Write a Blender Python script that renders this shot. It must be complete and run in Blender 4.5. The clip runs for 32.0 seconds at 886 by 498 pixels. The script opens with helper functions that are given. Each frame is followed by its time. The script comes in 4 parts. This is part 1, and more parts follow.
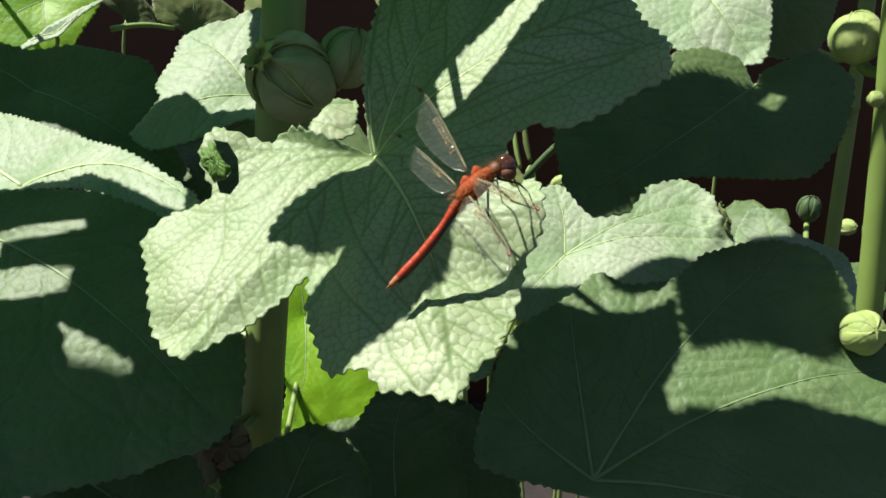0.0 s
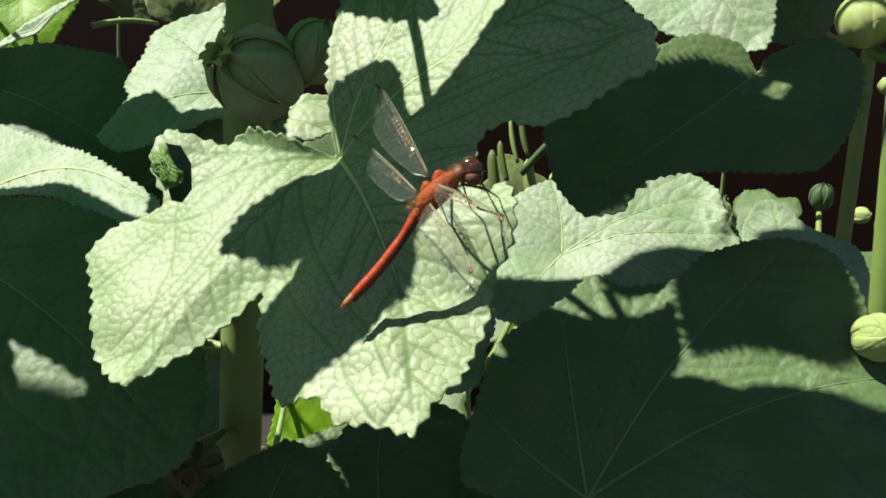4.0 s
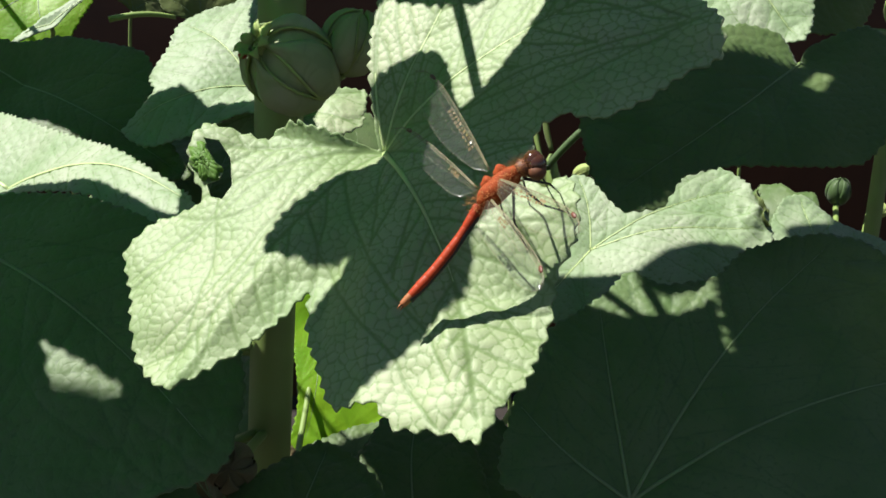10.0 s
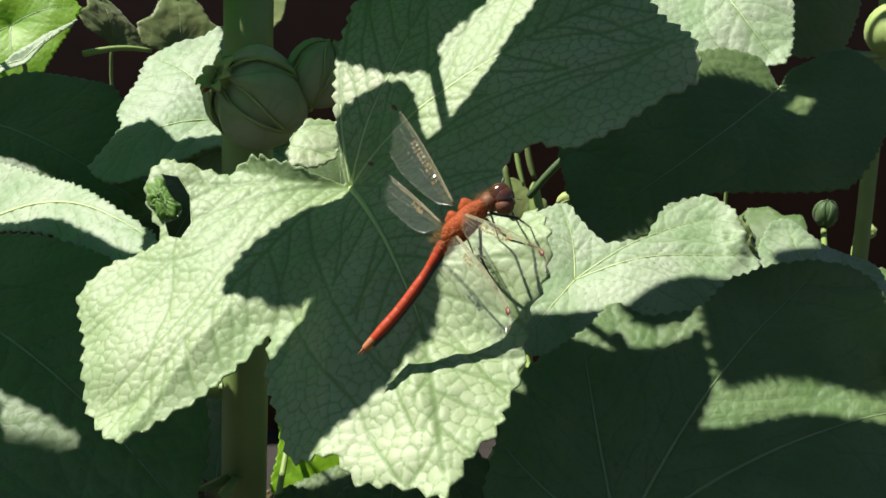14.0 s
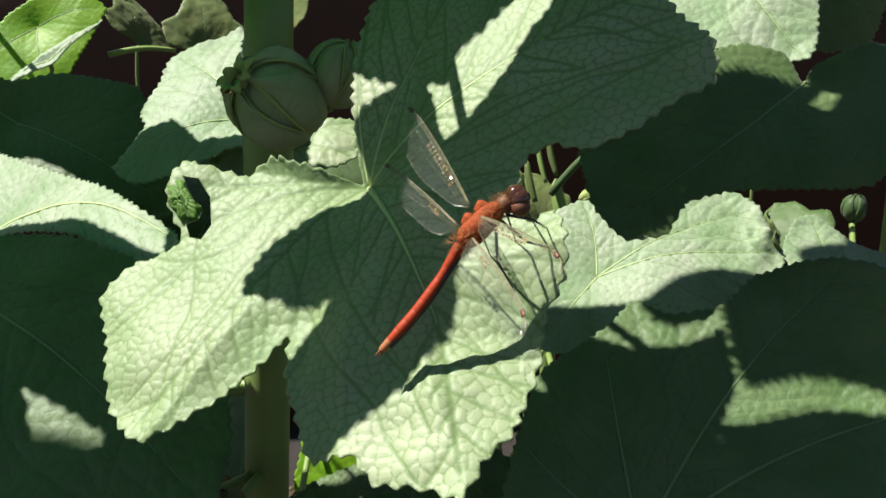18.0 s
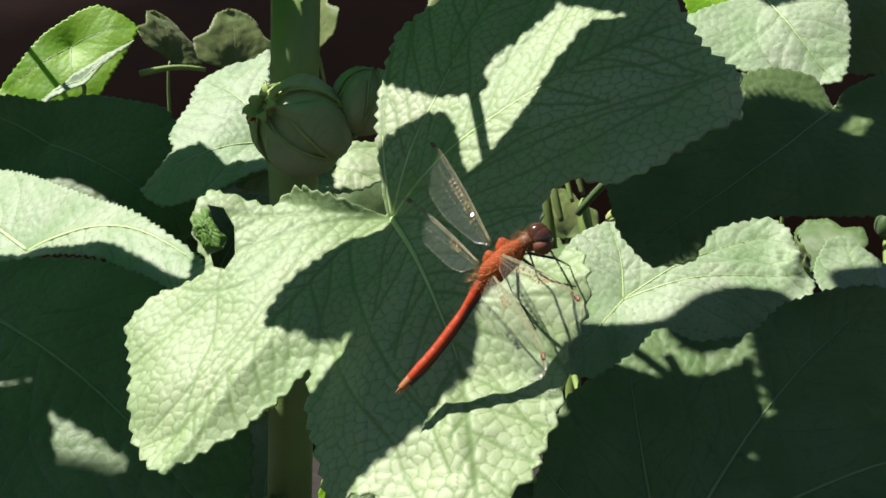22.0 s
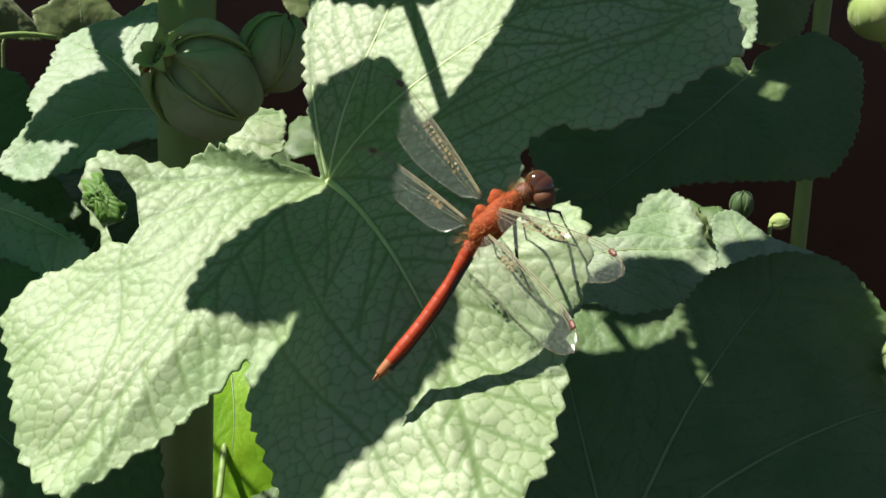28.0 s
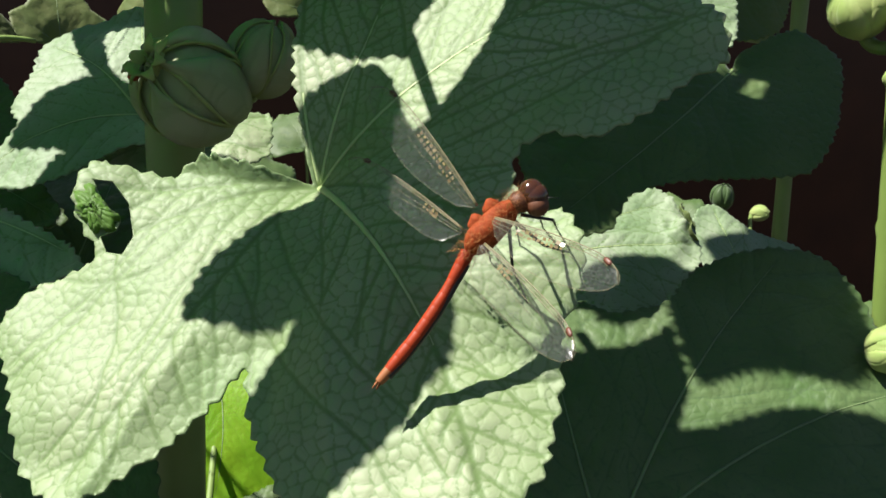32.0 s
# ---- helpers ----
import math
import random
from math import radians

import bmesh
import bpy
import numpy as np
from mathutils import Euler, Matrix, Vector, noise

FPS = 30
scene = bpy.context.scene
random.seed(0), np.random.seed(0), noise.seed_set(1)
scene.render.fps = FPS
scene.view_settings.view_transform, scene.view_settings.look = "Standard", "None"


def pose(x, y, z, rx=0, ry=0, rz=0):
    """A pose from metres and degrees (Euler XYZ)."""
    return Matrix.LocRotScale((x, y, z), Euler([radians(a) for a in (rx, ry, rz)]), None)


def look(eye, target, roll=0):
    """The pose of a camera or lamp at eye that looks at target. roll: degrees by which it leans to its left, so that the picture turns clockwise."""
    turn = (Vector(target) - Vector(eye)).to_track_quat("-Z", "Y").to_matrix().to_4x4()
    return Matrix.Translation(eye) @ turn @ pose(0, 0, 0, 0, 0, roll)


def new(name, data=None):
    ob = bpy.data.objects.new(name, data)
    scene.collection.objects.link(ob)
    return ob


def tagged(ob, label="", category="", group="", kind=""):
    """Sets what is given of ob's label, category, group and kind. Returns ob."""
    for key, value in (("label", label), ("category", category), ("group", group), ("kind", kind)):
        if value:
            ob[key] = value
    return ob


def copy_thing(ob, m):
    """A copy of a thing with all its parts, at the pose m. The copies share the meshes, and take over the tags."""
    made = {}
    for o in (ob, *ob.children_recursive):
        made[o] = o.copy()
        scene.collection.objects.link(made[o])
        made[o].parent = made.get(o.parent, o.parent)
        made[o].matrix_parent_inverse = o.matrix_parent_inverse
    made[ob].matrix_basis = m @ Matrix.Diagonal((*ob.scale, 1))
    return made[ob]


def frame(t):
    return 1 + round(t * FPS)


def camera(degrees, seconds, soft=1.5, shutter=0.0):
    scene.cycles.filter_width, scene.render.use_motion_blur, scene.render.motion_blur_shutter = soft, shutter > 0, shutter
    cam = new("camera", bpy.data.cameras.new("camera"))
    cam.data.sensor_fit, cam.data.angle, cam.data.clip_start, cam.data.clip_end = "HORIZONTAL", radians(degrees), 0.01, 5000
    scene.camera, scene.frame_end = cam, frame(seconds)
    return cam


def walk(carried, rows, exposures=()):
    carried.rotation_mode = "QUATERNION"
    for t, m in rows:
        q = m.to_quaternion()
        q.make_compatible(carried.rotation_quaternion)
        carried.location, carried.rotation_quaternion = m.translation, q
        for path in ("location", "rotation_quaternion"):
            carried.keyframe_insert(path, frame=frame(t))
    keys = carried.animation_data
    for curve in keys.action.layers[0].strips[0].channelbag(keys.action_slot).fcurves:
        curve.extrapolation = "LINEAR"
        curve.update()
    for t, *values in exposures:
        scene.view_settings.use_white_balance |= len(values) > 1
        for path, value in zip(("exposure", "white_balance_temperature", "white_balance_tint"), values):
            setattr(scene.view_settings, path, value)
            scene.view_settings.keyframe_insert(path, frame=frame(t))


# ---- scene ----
# the hand-held camera: seconds, eye, heading to the left, look up, lean
cam = camera(54.8, 32.0, soft=1.7)
PATH = [
    (0, 0.0670, 0.0457, 0.9804, -0.05, -16.78, -0.26),
    (0.5, 0.0815, 0.0588, 0.9800, 1.56, -16.74, -2.12),
    (1, 0.0697, 0.0593, 0.9754, -0.91, -16.74, -0.27),
    (1.5, 0.0801, 0.0629, 0.9724, 1.00, -16.37, -1.45),
    (2, 0.0632, 0.0610, 0.9730, 1.71, -15.58, -1.23),
    (2.5, 0.0758, 0.0653, 0.9751, 2.11, -16.18, -1.65),
    (3, 0.0731, 0.0621, 0.9770, 1.03, -16.28, -1.29),
    (3.5, 0.0752, 0.0643, 0.9790, 0.95, -16.84, -1.51),
    (5.5, 0.0822, 0.0676, 0.9785, 0.20, -18.01, -0.50),
    (6, 0.0782, 0.0702, 0.9776, 0.21, -18.15, -1.27),
    (6.5, 0.0816, 0.0747, 0.9796, 0.32, -17.69, -1.03),
    (7, 0.0841, 0.0719, 0.9762, -0.13, -16.99, -1.33),
    (7.5, 0.0797, 0.0732, 0.9787, -0.01, -17.59, -1.17),
    (8, 0.0776, 0.0744, 0.9771, 0.26, -18.22, -1.54),
    (8.5, 0.0743, 0.0741, 0.9767, 0.48, -18.22, -1.36),
    (9, 0.0710, 0.0724, 0.9750, 1.05, -18.28, -1.25),
    (9.5, 0.0670, 0.0734, 0.9779, 0.65, -18.31, -1.34),
    (10, 0.0667, 0.0732, 0.9775, 1.16, -17.66, -1.56),
    (10.5, 0.0713, 0.0715, 0.9745, 1.09, -17.04, -1.45),
    (11, 0.0836, 0.0712, 0.9785, 0.14, -16.71, -1.53),
    (11.5, 0.0784, 0.0727, 0.9782, 1.02, -15.69, -1.61),
    (12, 0.0747, 0.0809, 0.9780, 0.75, -16.37, -1.93),
    (12.5, 0.0662, 0.0845, 0.9732, 1.13, -17.43, -2.16),
    (13, 0.0623, 0.0831, 0.9728, 1.28, -16.67, -2.73),
    (13.5, 0.0670, 0.0848, 0.9791, 0.73, -16.41, -2.58),
    (14, 0.0718, 0.0831, 0.9765, 0.49, -15.81, -2.44),
    (14.5, 0.0734, 0.0847, 0.9777, 0.55, -16.04, -2.67),
    (16.5, 0.0792, 0.0849, 0.9778, 2.12, -15.79, -3.36),
    (17, 0.0796, 0.0826, 0.9752, 1.54, -15.68, -3.33),
    (17.5, 0.0748, 0.0846, 0.9794, 2.09, -15.93, -3.31),
    (18, 0.0734, 0.0831, 0.9777, 2.21, -16.04, -3.08),
    (18.5, 0.0777, 0.0803, 0.9763, 2.85, -15.93, -3.43),
    (19, 0.0767, 0.0777, 0.9733, 2.74, -16.08, -3.01),
    (19.5, 0.0782, 0.0799, 0.9781, 2.29, -16.40, -3.23),
    (20, 0.0784, 0.0784, 0.9746, 2.60, -16.23, -3.40),
    (20.5, 0.0789, 0.0800, 0.9788, 1.49, -16.69, -3.28),
    (21, 0.0825, 0.0841, 0.9790, 3.19, -16.16, -4.51),
    (21.5, 0.0725, 0.0831, 0.9824, 3.69, -15.50, -4.24),
    (22, 0.0748, 0.0852, 0.9822, 4.09, -15.21, -3.20),
    (22.5, 0.0716, 0.0819, 0.9783, 4.49, -15.40, -3.74),
    (23, 0.0688, 0.0800, 0.9782, 4.38, -15.83, -3.61),
    (23.5, 0.0723, 0.0804, 0.9743, 3.55, -16.73, -3.64),
    (24, 0.0608, 0.0861, 0.9788, 1.62, -17.32, -3.85),
    (24.5, 0.0624, 0.0923, 0.9782, -0.57, -17.54, -3.25),
    (25, 0.0506, 0.0910, 0.9754, -3.90, -17.38, -1.23),
    (25.5, 0.0551, 0.0996, 0.9708, -4.60, -18.71, -1.43),
    (27.5, 0.0472, 0.1083, 0.9705, -4.33, -16.55, -1.86),
    (28, 0.0531, 0.1100, 0.9706, -5.92, -16.22, -1.95),
    (28.5, 0.0537, 0.1091, 0.9721, -6.58, -15.62, -1.70),
    (29, 0.0557, 0.1083, 0.9727, -6.79, -15.81, -2.01),
    (29.5, 0.0571, 0.1078, 0.9738, -7.66, -15.60, -1.43),
    (30, 0.0510, 0.1062, 0.9738, -8.19, -15.05, -0.98),
    (30.5, 0.0514, 0.1093, 0.9751, -7.72, -15.14, -1.21),
    (31, 0.0561, 0.1072, 0.9724, -7.17, -15.87, -1.78),
    (31.5, 0.0605, 0.1087, 0.9766, -6.90, -16.96, -2.71),
    (32, 0.0508, 0.1089, 0.9734, -7.17, -16.62, -2.47),
]


def held(x, y, z, heading, up, lean):
    h, u = radians(heading), radians(up)
    ahead = Vector((-math.sin(h) * math.cos(u), math.cos(h) * math.cos(u), math.sin(u)))
    eye = Vector((x, y, z))
    return look(eye, eye + ahead, lean)


walk(cam, [(t, held(*row)) for t, *row in PATH])

from mathutils.geometry import delaunay_2d_cdt
from mathutils.kdtree import KDTree

# ---- light ----
SUN = Vector((-0.47, 0.03, 0.88)).normalized()
world = bpy.data.worlds.new("world")
scene.world = world
world.use_nodes = True
wn = world.node_tree.nodes
sky = wn.new("ShaderNodeTexSky")
sky.sky_type, sky.sun_disc = "NISHITA", False
sky.dust_density, sky.ozone_density = 0.4, 1.6
sky.sun_elevation = math.asin(SUN.z)
sky.sun_rotation = math.atan2(SUN.x, SUN.y)
world.node_tree.links.new(sky.outputs[0], wn["Background"].inputs[0])
wn["Background"].inputs[1].default_value = 0.028
sun = new("sun", bpy.data.lights.new("sun", "SUN"))
sun.data.energy, sun.data.angle, sun.data.color = 4.2, radians(0.53), (1.0, 0.96, 0.92)
sun.rotation_euler = SUN.to_track_quat("Z", "Y").to_euler()
scene.view_settings.exposure = 1.43


# ---- materials ----
def material(name):
    m = bpy.data.materials.new(name)
    m.use_nodes = True
    return m, m.node_tree.nodes, m.node_tree.links, m.node_tree.nodes["Principled BSDF"]


def leaf_material(name, colour, vein, glow, clear=0.25, cell=190.0, relief=0.5, built=False, rough=0.61, gloss=0.36):
    """Downy blade: quilted between a net of veins, a little light let through."""
    m, n, l, p = material(name)
    co = n.new("ShaderNodeTexCoord")
    warp = n.new("ShaderNodeTexNoise")
    warp.inputs["Scale"].default_value = 90
    l.new(co.outputs["Object"], warp.inputs["Vector"])
    turn = n.new("ShaderNodeMapping")
    turn.inputs["Rotation"].default_value = (0, 0, 0.9)
    turn.inputs["Scale"].default_value = (1.0, 0.85, 1.0)
    l.new(co.outputs["Object"], turn.inputs["Vector"])
    mixv = n.new("ShaderNodeMix")
    mixv.data_type, mixv.blend_type = "RGBA", "LINEAR_LIGHT"
    mixv.inputs["Factor"].default_value = 0.0036
    l.new(turn.outputs[0], mixv.inputs[6])
    l.new(warp.outputs["Color"], mixv.inputs[7])
    nets = []
    for scale in (cell, cell * 2.3):
        v = n.new("ShaderNodeTexVoronoi")
        v.feature = "DISTANCE_TO_EDGE"
        v.inputs["Scale"].default_value = scale
        l.new(mixv.outputs[2], v.inputs["Vector"])
        nets.append(v)

    def rise(net, far, share, under=None):
        """Pillow between grooves: from the net's lines up to far."""
        r = n.new("ShaderNodeMapRange")
        r.interpolation_type = "SMOOTHSTEP"
        r.inputs["From Max"].default_value = far
        r.inputs["To Max"].default_value = share
        l.new(net.outputs["Distance"], r.inputs["Value"])
        if not under:
            return r
        add = n.new("ShaderNodeMath")
        l.new(r.outputs[0], add.inputs[0])
        l.new(under.outputs[0], add.inputs[1])
        return add

    dome = n.new("ShaderNodeTexVoronoi")  # small rounded blisters
    dome.feature = "SMOOTH_F1"
    dome.inputs["Smoothness"].default_value = 0.25
    dome.inputs["Scale"].default_value = cell * 2.1
    l.new(mixv.outputs[2], dome.inputs["Vector"])
    swell = n.new("ShaderNodeMath")
    swell.operation = "POWER"
    swell.inputs[1].default_value = 1.7
    l.new(dome.outputs["Distance"], swell.inputs[0])
    height = n.new("ShaderNodeMath")
    height.operation = "MULTIPLY_ADD"
    height.inputs[1].default_value = -0.22
    l.new(swell.outputs[0], height.inputs[0])
    l.new(rise(nets[0], 0.48, 0.26, rise(nets[0], 0.13, 0.30)).outputs[0], height.inputs[2])
    bump = n.new("ShaderNodeBump")
    bump.inputs["Strength"].default_value = relief
    bump.inputs["Distance"].default_value = 0.0013
    l.new(height.outputs[0], bump.inputs["Height"])
    l.new(bump.outputs[0], p.inputs["Normal"])

    def way(key, near, far, low):
        """From low on a vein to 1 off it, by the blade's own measure of the way to it."""
        at = n.new("ShaderNodeAttribute")
        at.attribute_name = key
        r = n.new("ShaderNodeMapRange")
        r.interpolation_type = "SMOOTHSTEP"
        r.inputs["From Min"].default_value, r.inputs["From Max"].default_value = near, far
        r.inputs["To Min"].default_value = low
        l.new(at.outputs["Fac"], r.inputs["Value"])
        return r
    blot = n.new("ShaderNodeTexNoise")
    blot.inputs["Scale"].default_value, blot.inputs["Detail"].default_value = 70, 6
    l.new(co.outputs["Object"], blot.inputs["Vector"])
    tone = n.new("ShaderNodeMix")
    tone.data_type = "RGBA"
    tone.inputs[6].default_value = (*[c * f for c, f in zip(colour, (0.72, 0.86, 0.66))], 1)
    tone.inputs[7].default_value = (*[min(1, c * f) for c, f in zip(colour, (1.28, 1.14, 1.34))], 1)
    net = n.new("ShaderNodeMix")
    net.data_type = "RGBA"
    net.inputs[6].default_value = (*vein, 1)
    l.new(tone.outputs[2], net.inputs[7])
    lines = n.new("ShaderNodeMapRange")
    lines.interpolation_type = "SMOOTHSTEP"
    lines.inputs["From Max"].default_value = 0.11
    l.new(nets[0].outputs["Distance"], lines.inputs["Value"])
    wide = n.new("ShaderNodeTexNoise")  # where the net shows less, and broad pale and green patches
    wide.inputs["Scale"].default_value, wide.inputs["Detail"].default_value = 38, 2
    l.new(co.outputs["Object"], wide.inputs["Vector"])
    fade = n.new("ShaderNodeMapRange")
    fade.inputs["From Min"].default_value, fade.inputs["From Max"].default_value = 0.38, 0.62
    fade.inputs["To Max"].default_value = 0.75
    l.new(wide.outputs["Fac"], fade.inputs["Value"])
    less = n.new("ShaderNodeMath")
    less.operation = "MAXIMUM"
    l.new(lines.outputs[0], less.inputs[0])
    l.new(fade.outputs[0], less.inputs[1])
    if built:
        both_ways = n.new("ShaderNodeMath")
        both_ways.operation = "MULTIPLY"
        l.new(way("to_net", 0.00005, 0.00038, 0.16).outputs[0], both_ways.inputs[0])
        l.new(way("to_rib", 0.00012, 0.00065, 0.05).outputs[0], both_ways.inputs[1])
        l.new(both_ways.outputs[0], net.inputs[0])
    else:
        l.new(less.outputs[0], net.inputs[0])
    both = n.new("ShaderNodeMath")
    both.operation = "MULTIPLY_ADD"
    both.inputs[1].default_value = 1.7
    both.inputs[2].default_value = -0.85
    l.new(wide.outputs["Fac"], both.inputs[0])
    more = n.new("ShaderNodeMath")
    l.new(both.outputs[0], more.inputs[0])
    l.new(blot.outputs["Fac"], more.inputs[1])
    l.new(more.outputs[0], tone.inputs[0])
    l.new(net.outputs[2], p.inputs["Base Color"])
    p.inputs["Roughness"].default_value = rough
    p.inputs["Specular IOR Level"].default_value = gloss
    p.inputs["Sheen Weight"].default_value = 0.08
    p.inputs["Sheen Roughness"].default_value = 0.5
    tr = n.new("ShaderNodeBsdfTranslucent")
    tr.inputs["Color"].default_value = (*glow, 1)
    mix = n.new("ShaderNodeMixShader")
    mix.inputs[0].default_value = clear
    l.new(p.outputs[0], mix.inputs[1])
    l.new(tr.outputs[0], mix.inputs[2])
    l.new(mix.outputs[0], n["Material Output"].inputs["Surface"])
    return m


def plain(name, colour, rough=0.5, vary=0.2, scale=120.0, bump=0.0, coat=0.0, gloss=0.5):
    m, n, l, p = material(name)
    co = n.new("ShaderNodeTexCoord")
    t = n.new("ShaderNodeTexNoise")
    t.inputs["Scale"].default_value, t.inputs["Detail"].default_value = scale, 5
    l.new(co.outputs["Object"], t.inputs["Vector"])
    mix = n.new("ShaderNodeMix")
    mix.data_type = "RGBA"
    mix.inputs[6].default_value = (*[c * (1 - vary) for c in colour], 1)
    mix.inputs[7].default_value = (*[min(1, c * (1 + vary)) for c in colour], 1)
    l.new(t.outputs["Fac"], mix.inputs[0])
    l.new(mix.outputs[2], p.inputs["Base Color"])
    p.inputs["Roughness"].default_value = rough
    p.inputs["Coat Weight"].default_value = coat
    p.inputs["Specular IOR Level"].default_value = gloss
    if bump:
        b = n.new("ShaderNodeBump")
        b.inputs["Strength"].default_value, b.inputs["Distance"].default_value = 0.6, bump
        l.new(t.outputs["Fac"], b.inputs["Height"])
        l.new(b.outputs[0], p.inputs["Normal"])
    return m


BLADE = leaf_material("downy_leaf", (0.230, 0.296, 0.144), (0.120, 0.186, 0.058), (0.30, 0.55, 0.03), 0.15, 420, 0.07, True, 0.56, 0.40)
# leaves in shade: darker copies of the downy leaf, shade put into the colour
SHADELEAF = leaf_material("shade_leaf", (0.066, 0.112, 0.029), (0.048, 0.088, 0.025), (0.20, 0.42, 0.02), 0.10, 300, 0.15, True, 0.56)
DIMLEAF = leaf_material("dimmed_leaf", (0.080, 0.132, 0.042), (0.058, 0.102, 0.034), (0.20, 0.42, 0.02), 0.10, 300, 0.15, True, 0.56)
# backlit leaves: the sun's glow through them is put into the yellow-green
LIME = leaf_material("backlit_leaf", (0.20, 0.36, 0.012), (0.17, 0.32, 0.010), (0.46, 0.82, 0.002), 0.5, 300, 0.10, True, 0.5)
# half shade put into the colour; also dims pods and rolled margins
HALFLIT = leaf_material("half_shade_leaf", (0.13, 0.17, 0.045), (0.11, 0.15, 0.04), (0.26, 0.36, 0.02), 0.3, 300, 0.12, True, 0.56)
WITHERED = leaf_material("withered_leaf", (0.105, 0.090, 0.036), (0.080, 0.066, 0.026), (0.25, 0.20, 0.05), 0.2, 300, 0.2, True, 0.7)
SMOOTH = leaf_material("smooth_leaf", (0.214, 0.282, 0.160), (0.120, 0.188, 0.070), (0.30, 0.55, 0.03), 0.15, 380, 0.12, True, 0.58)
THIN = leaf_material("sun_leaf", (0.15, 0.24, 0.08), (0.12, 0.20, 0.06), (0.13, 0.62, 0.09), 0.42, 200, 0.4)
VEIN = plain("vein", (0.36, 0.45, 0.19), 0.5)
# vein copy darkened for the shaded leaves
DIMVEIN = plain("shaded_vein", (0.15, 0.215, 0.085), 0.5)
FRESH = plain("fresh_stalk", (0.17, 0.25, 0.055), 0.5, 0.15, 60, 0.0003)
FRESHBUD = leaf_material("fresh_bud", (0.33, 0.41, 0.13), (0.29, 0.37, 0.11), (0.5, 0.7, 0.1), 0.2, 120, 0.25)
DRY = plain("dry_calyx", (0.10, 0.085, 0.035), 0.8, 0.4, 200, 0.0005)
STALK = plain("stalk", (0.16, 0.23, 0.06), 0.5, 0.15, 60, 0.0003)
BUD = leaf_material("bud_skin", (0.38, 0.45, 0.23), (0.30, 0.37, 0.18), (0.5, 0.62, 0.14), 0.35, 120, 0.3)
EARTH = plain("soil", (0.014, 0.010, 0.007), 0.95, 0.6, 30, 0.01)
BOARD = plain("stained_boards", (0.055, 0.018, 0.007), 0.7, 0.5, 8, 0.001)
RED = plain("red_shell", (0.270, 0.0300, 0.0055), 0.5, 0.3, 500, 0.00008, 0.0, 0.25)
RUST = plain("hairy_thorax", (0.250, 0.0450, 0.0095), 0.75, 0.6, 900, 0.00025, 0.0, 0.2)
EYE = plain("eye", (0.050, 0.018, 0.008), 0.12, 0.3, 300, 0, 0.6)
BLACK = plain("black_leg", (0.012, 0.01, 0.009), 0.4)


# ---- building ----
def part(name, bm, mat, parent=None, label="", smooth=True, modifiers=()):
    me = bpy.data.meshes.new(name)
    bm.normal_update()
    bm.to_mesh(me)
    bm.free()
    me.materials.append(mat)
    if smooth:
        me.polygons.foreach_set("use_smooth", [True] * len(me.polygons))
    ob = new(name, me)
    if parent is not None:
        ob.parent = parent
    if label:
        ob["label"] = label
    return ob


def tube(bm, points, radii, sides=8, squash=1.0, up=Vector((0, 0, 1))):
    """A round, closed tube along points."""
    rings = []
    pts = [Vector(p) for p in points]
    for i, p in enumerate(pts):
        d = (pts[min(i + 1, len(pts) - 1)] - pts[max(i - 1, 0)]).normalized()
        a = d.cross(up)
        a = a.normalized() if a.length > 1e-4 else Vector((1, 0, 0))
        b = a.cross(d)
        r = radii[i] if hasattr(radii, "__len__") else radii
        rings.append([bm.verts.new(p + r * (math.cos(k * math.tau / sides) * a + squash * math.sin(k * math.tau / sides) * b)) for k in range(sides)])
    for x, y in zip(rings, rings[1:]):
        for k in range(sides):
            bm.faces.new((x[k], x[(k + 1) % sides], y[(k + 1) % sides], y[k]))
    bm.faces.new(rings[0][::-1])
    bm.faces.new(rings[-1])


def blob(bm, centre, size, turn=None, rings=14, sides=20, shape=None):
    """A rounded body; shape(u, v) scales its radius (u: 0 base to 1 top, v: turn round it)."""
    turn = turn or Matrix.Identity(3)
    grid = []
    for i in range(1, rings):
        u = i / rings
        row = []
        for k in range(sides):
            v = k / sides
            s = shape(u, v) if shape else 1.0
            q = Vector((math.sin(math.pi * u) * math.cos(math.tau * v) * s, math.sin(math.pi * u) * math.sin(math.tau * v) * s, -math.cos(math.pi * u)))
            row.append(bm.verts.new(Vector(centre) + turn @ Vector((q.x * size[0], q.y * size[1], q.z * size[2]))))
        grid.append(row)
    lo = bm.verts.new(Vector(centre) + turn @ Vector((0, 0, -size[2])))
    hi = bm.verts.new(Vector(centre) + turn @ Vector((0, 0, size[2])))
    for x, y in zip(grid, grid[1:]):
        for k in range(sides):
            bm.faces.new((x[k], x[(k + 1) % sides], y[(k + 1) % sides], y[k]))
    for k in range(sides):
        bm.faces.new((lo, grid[0][(k + 1) % sides], grid[0][k]))
        bm.faces.new((hi, grid[-1][k], grid[-1][(k + 1) % sides]))


def inside(ring, x, y):
    """Whether the point lies within the closed outline."""
    a, c = ring, np.roll(ring, -1, 0)
    cut = (a[:, 1] > y) != (c[:, 1] > y)
    d = np.where(cut, c[:, 1] - a[:, 1], 1.0)
    return bool(np.count_nonzero(cut & (x < (c[:, 0] - a[:, 0]) * (y - a[:, 1]) / d + a[:, 0])) % 2)


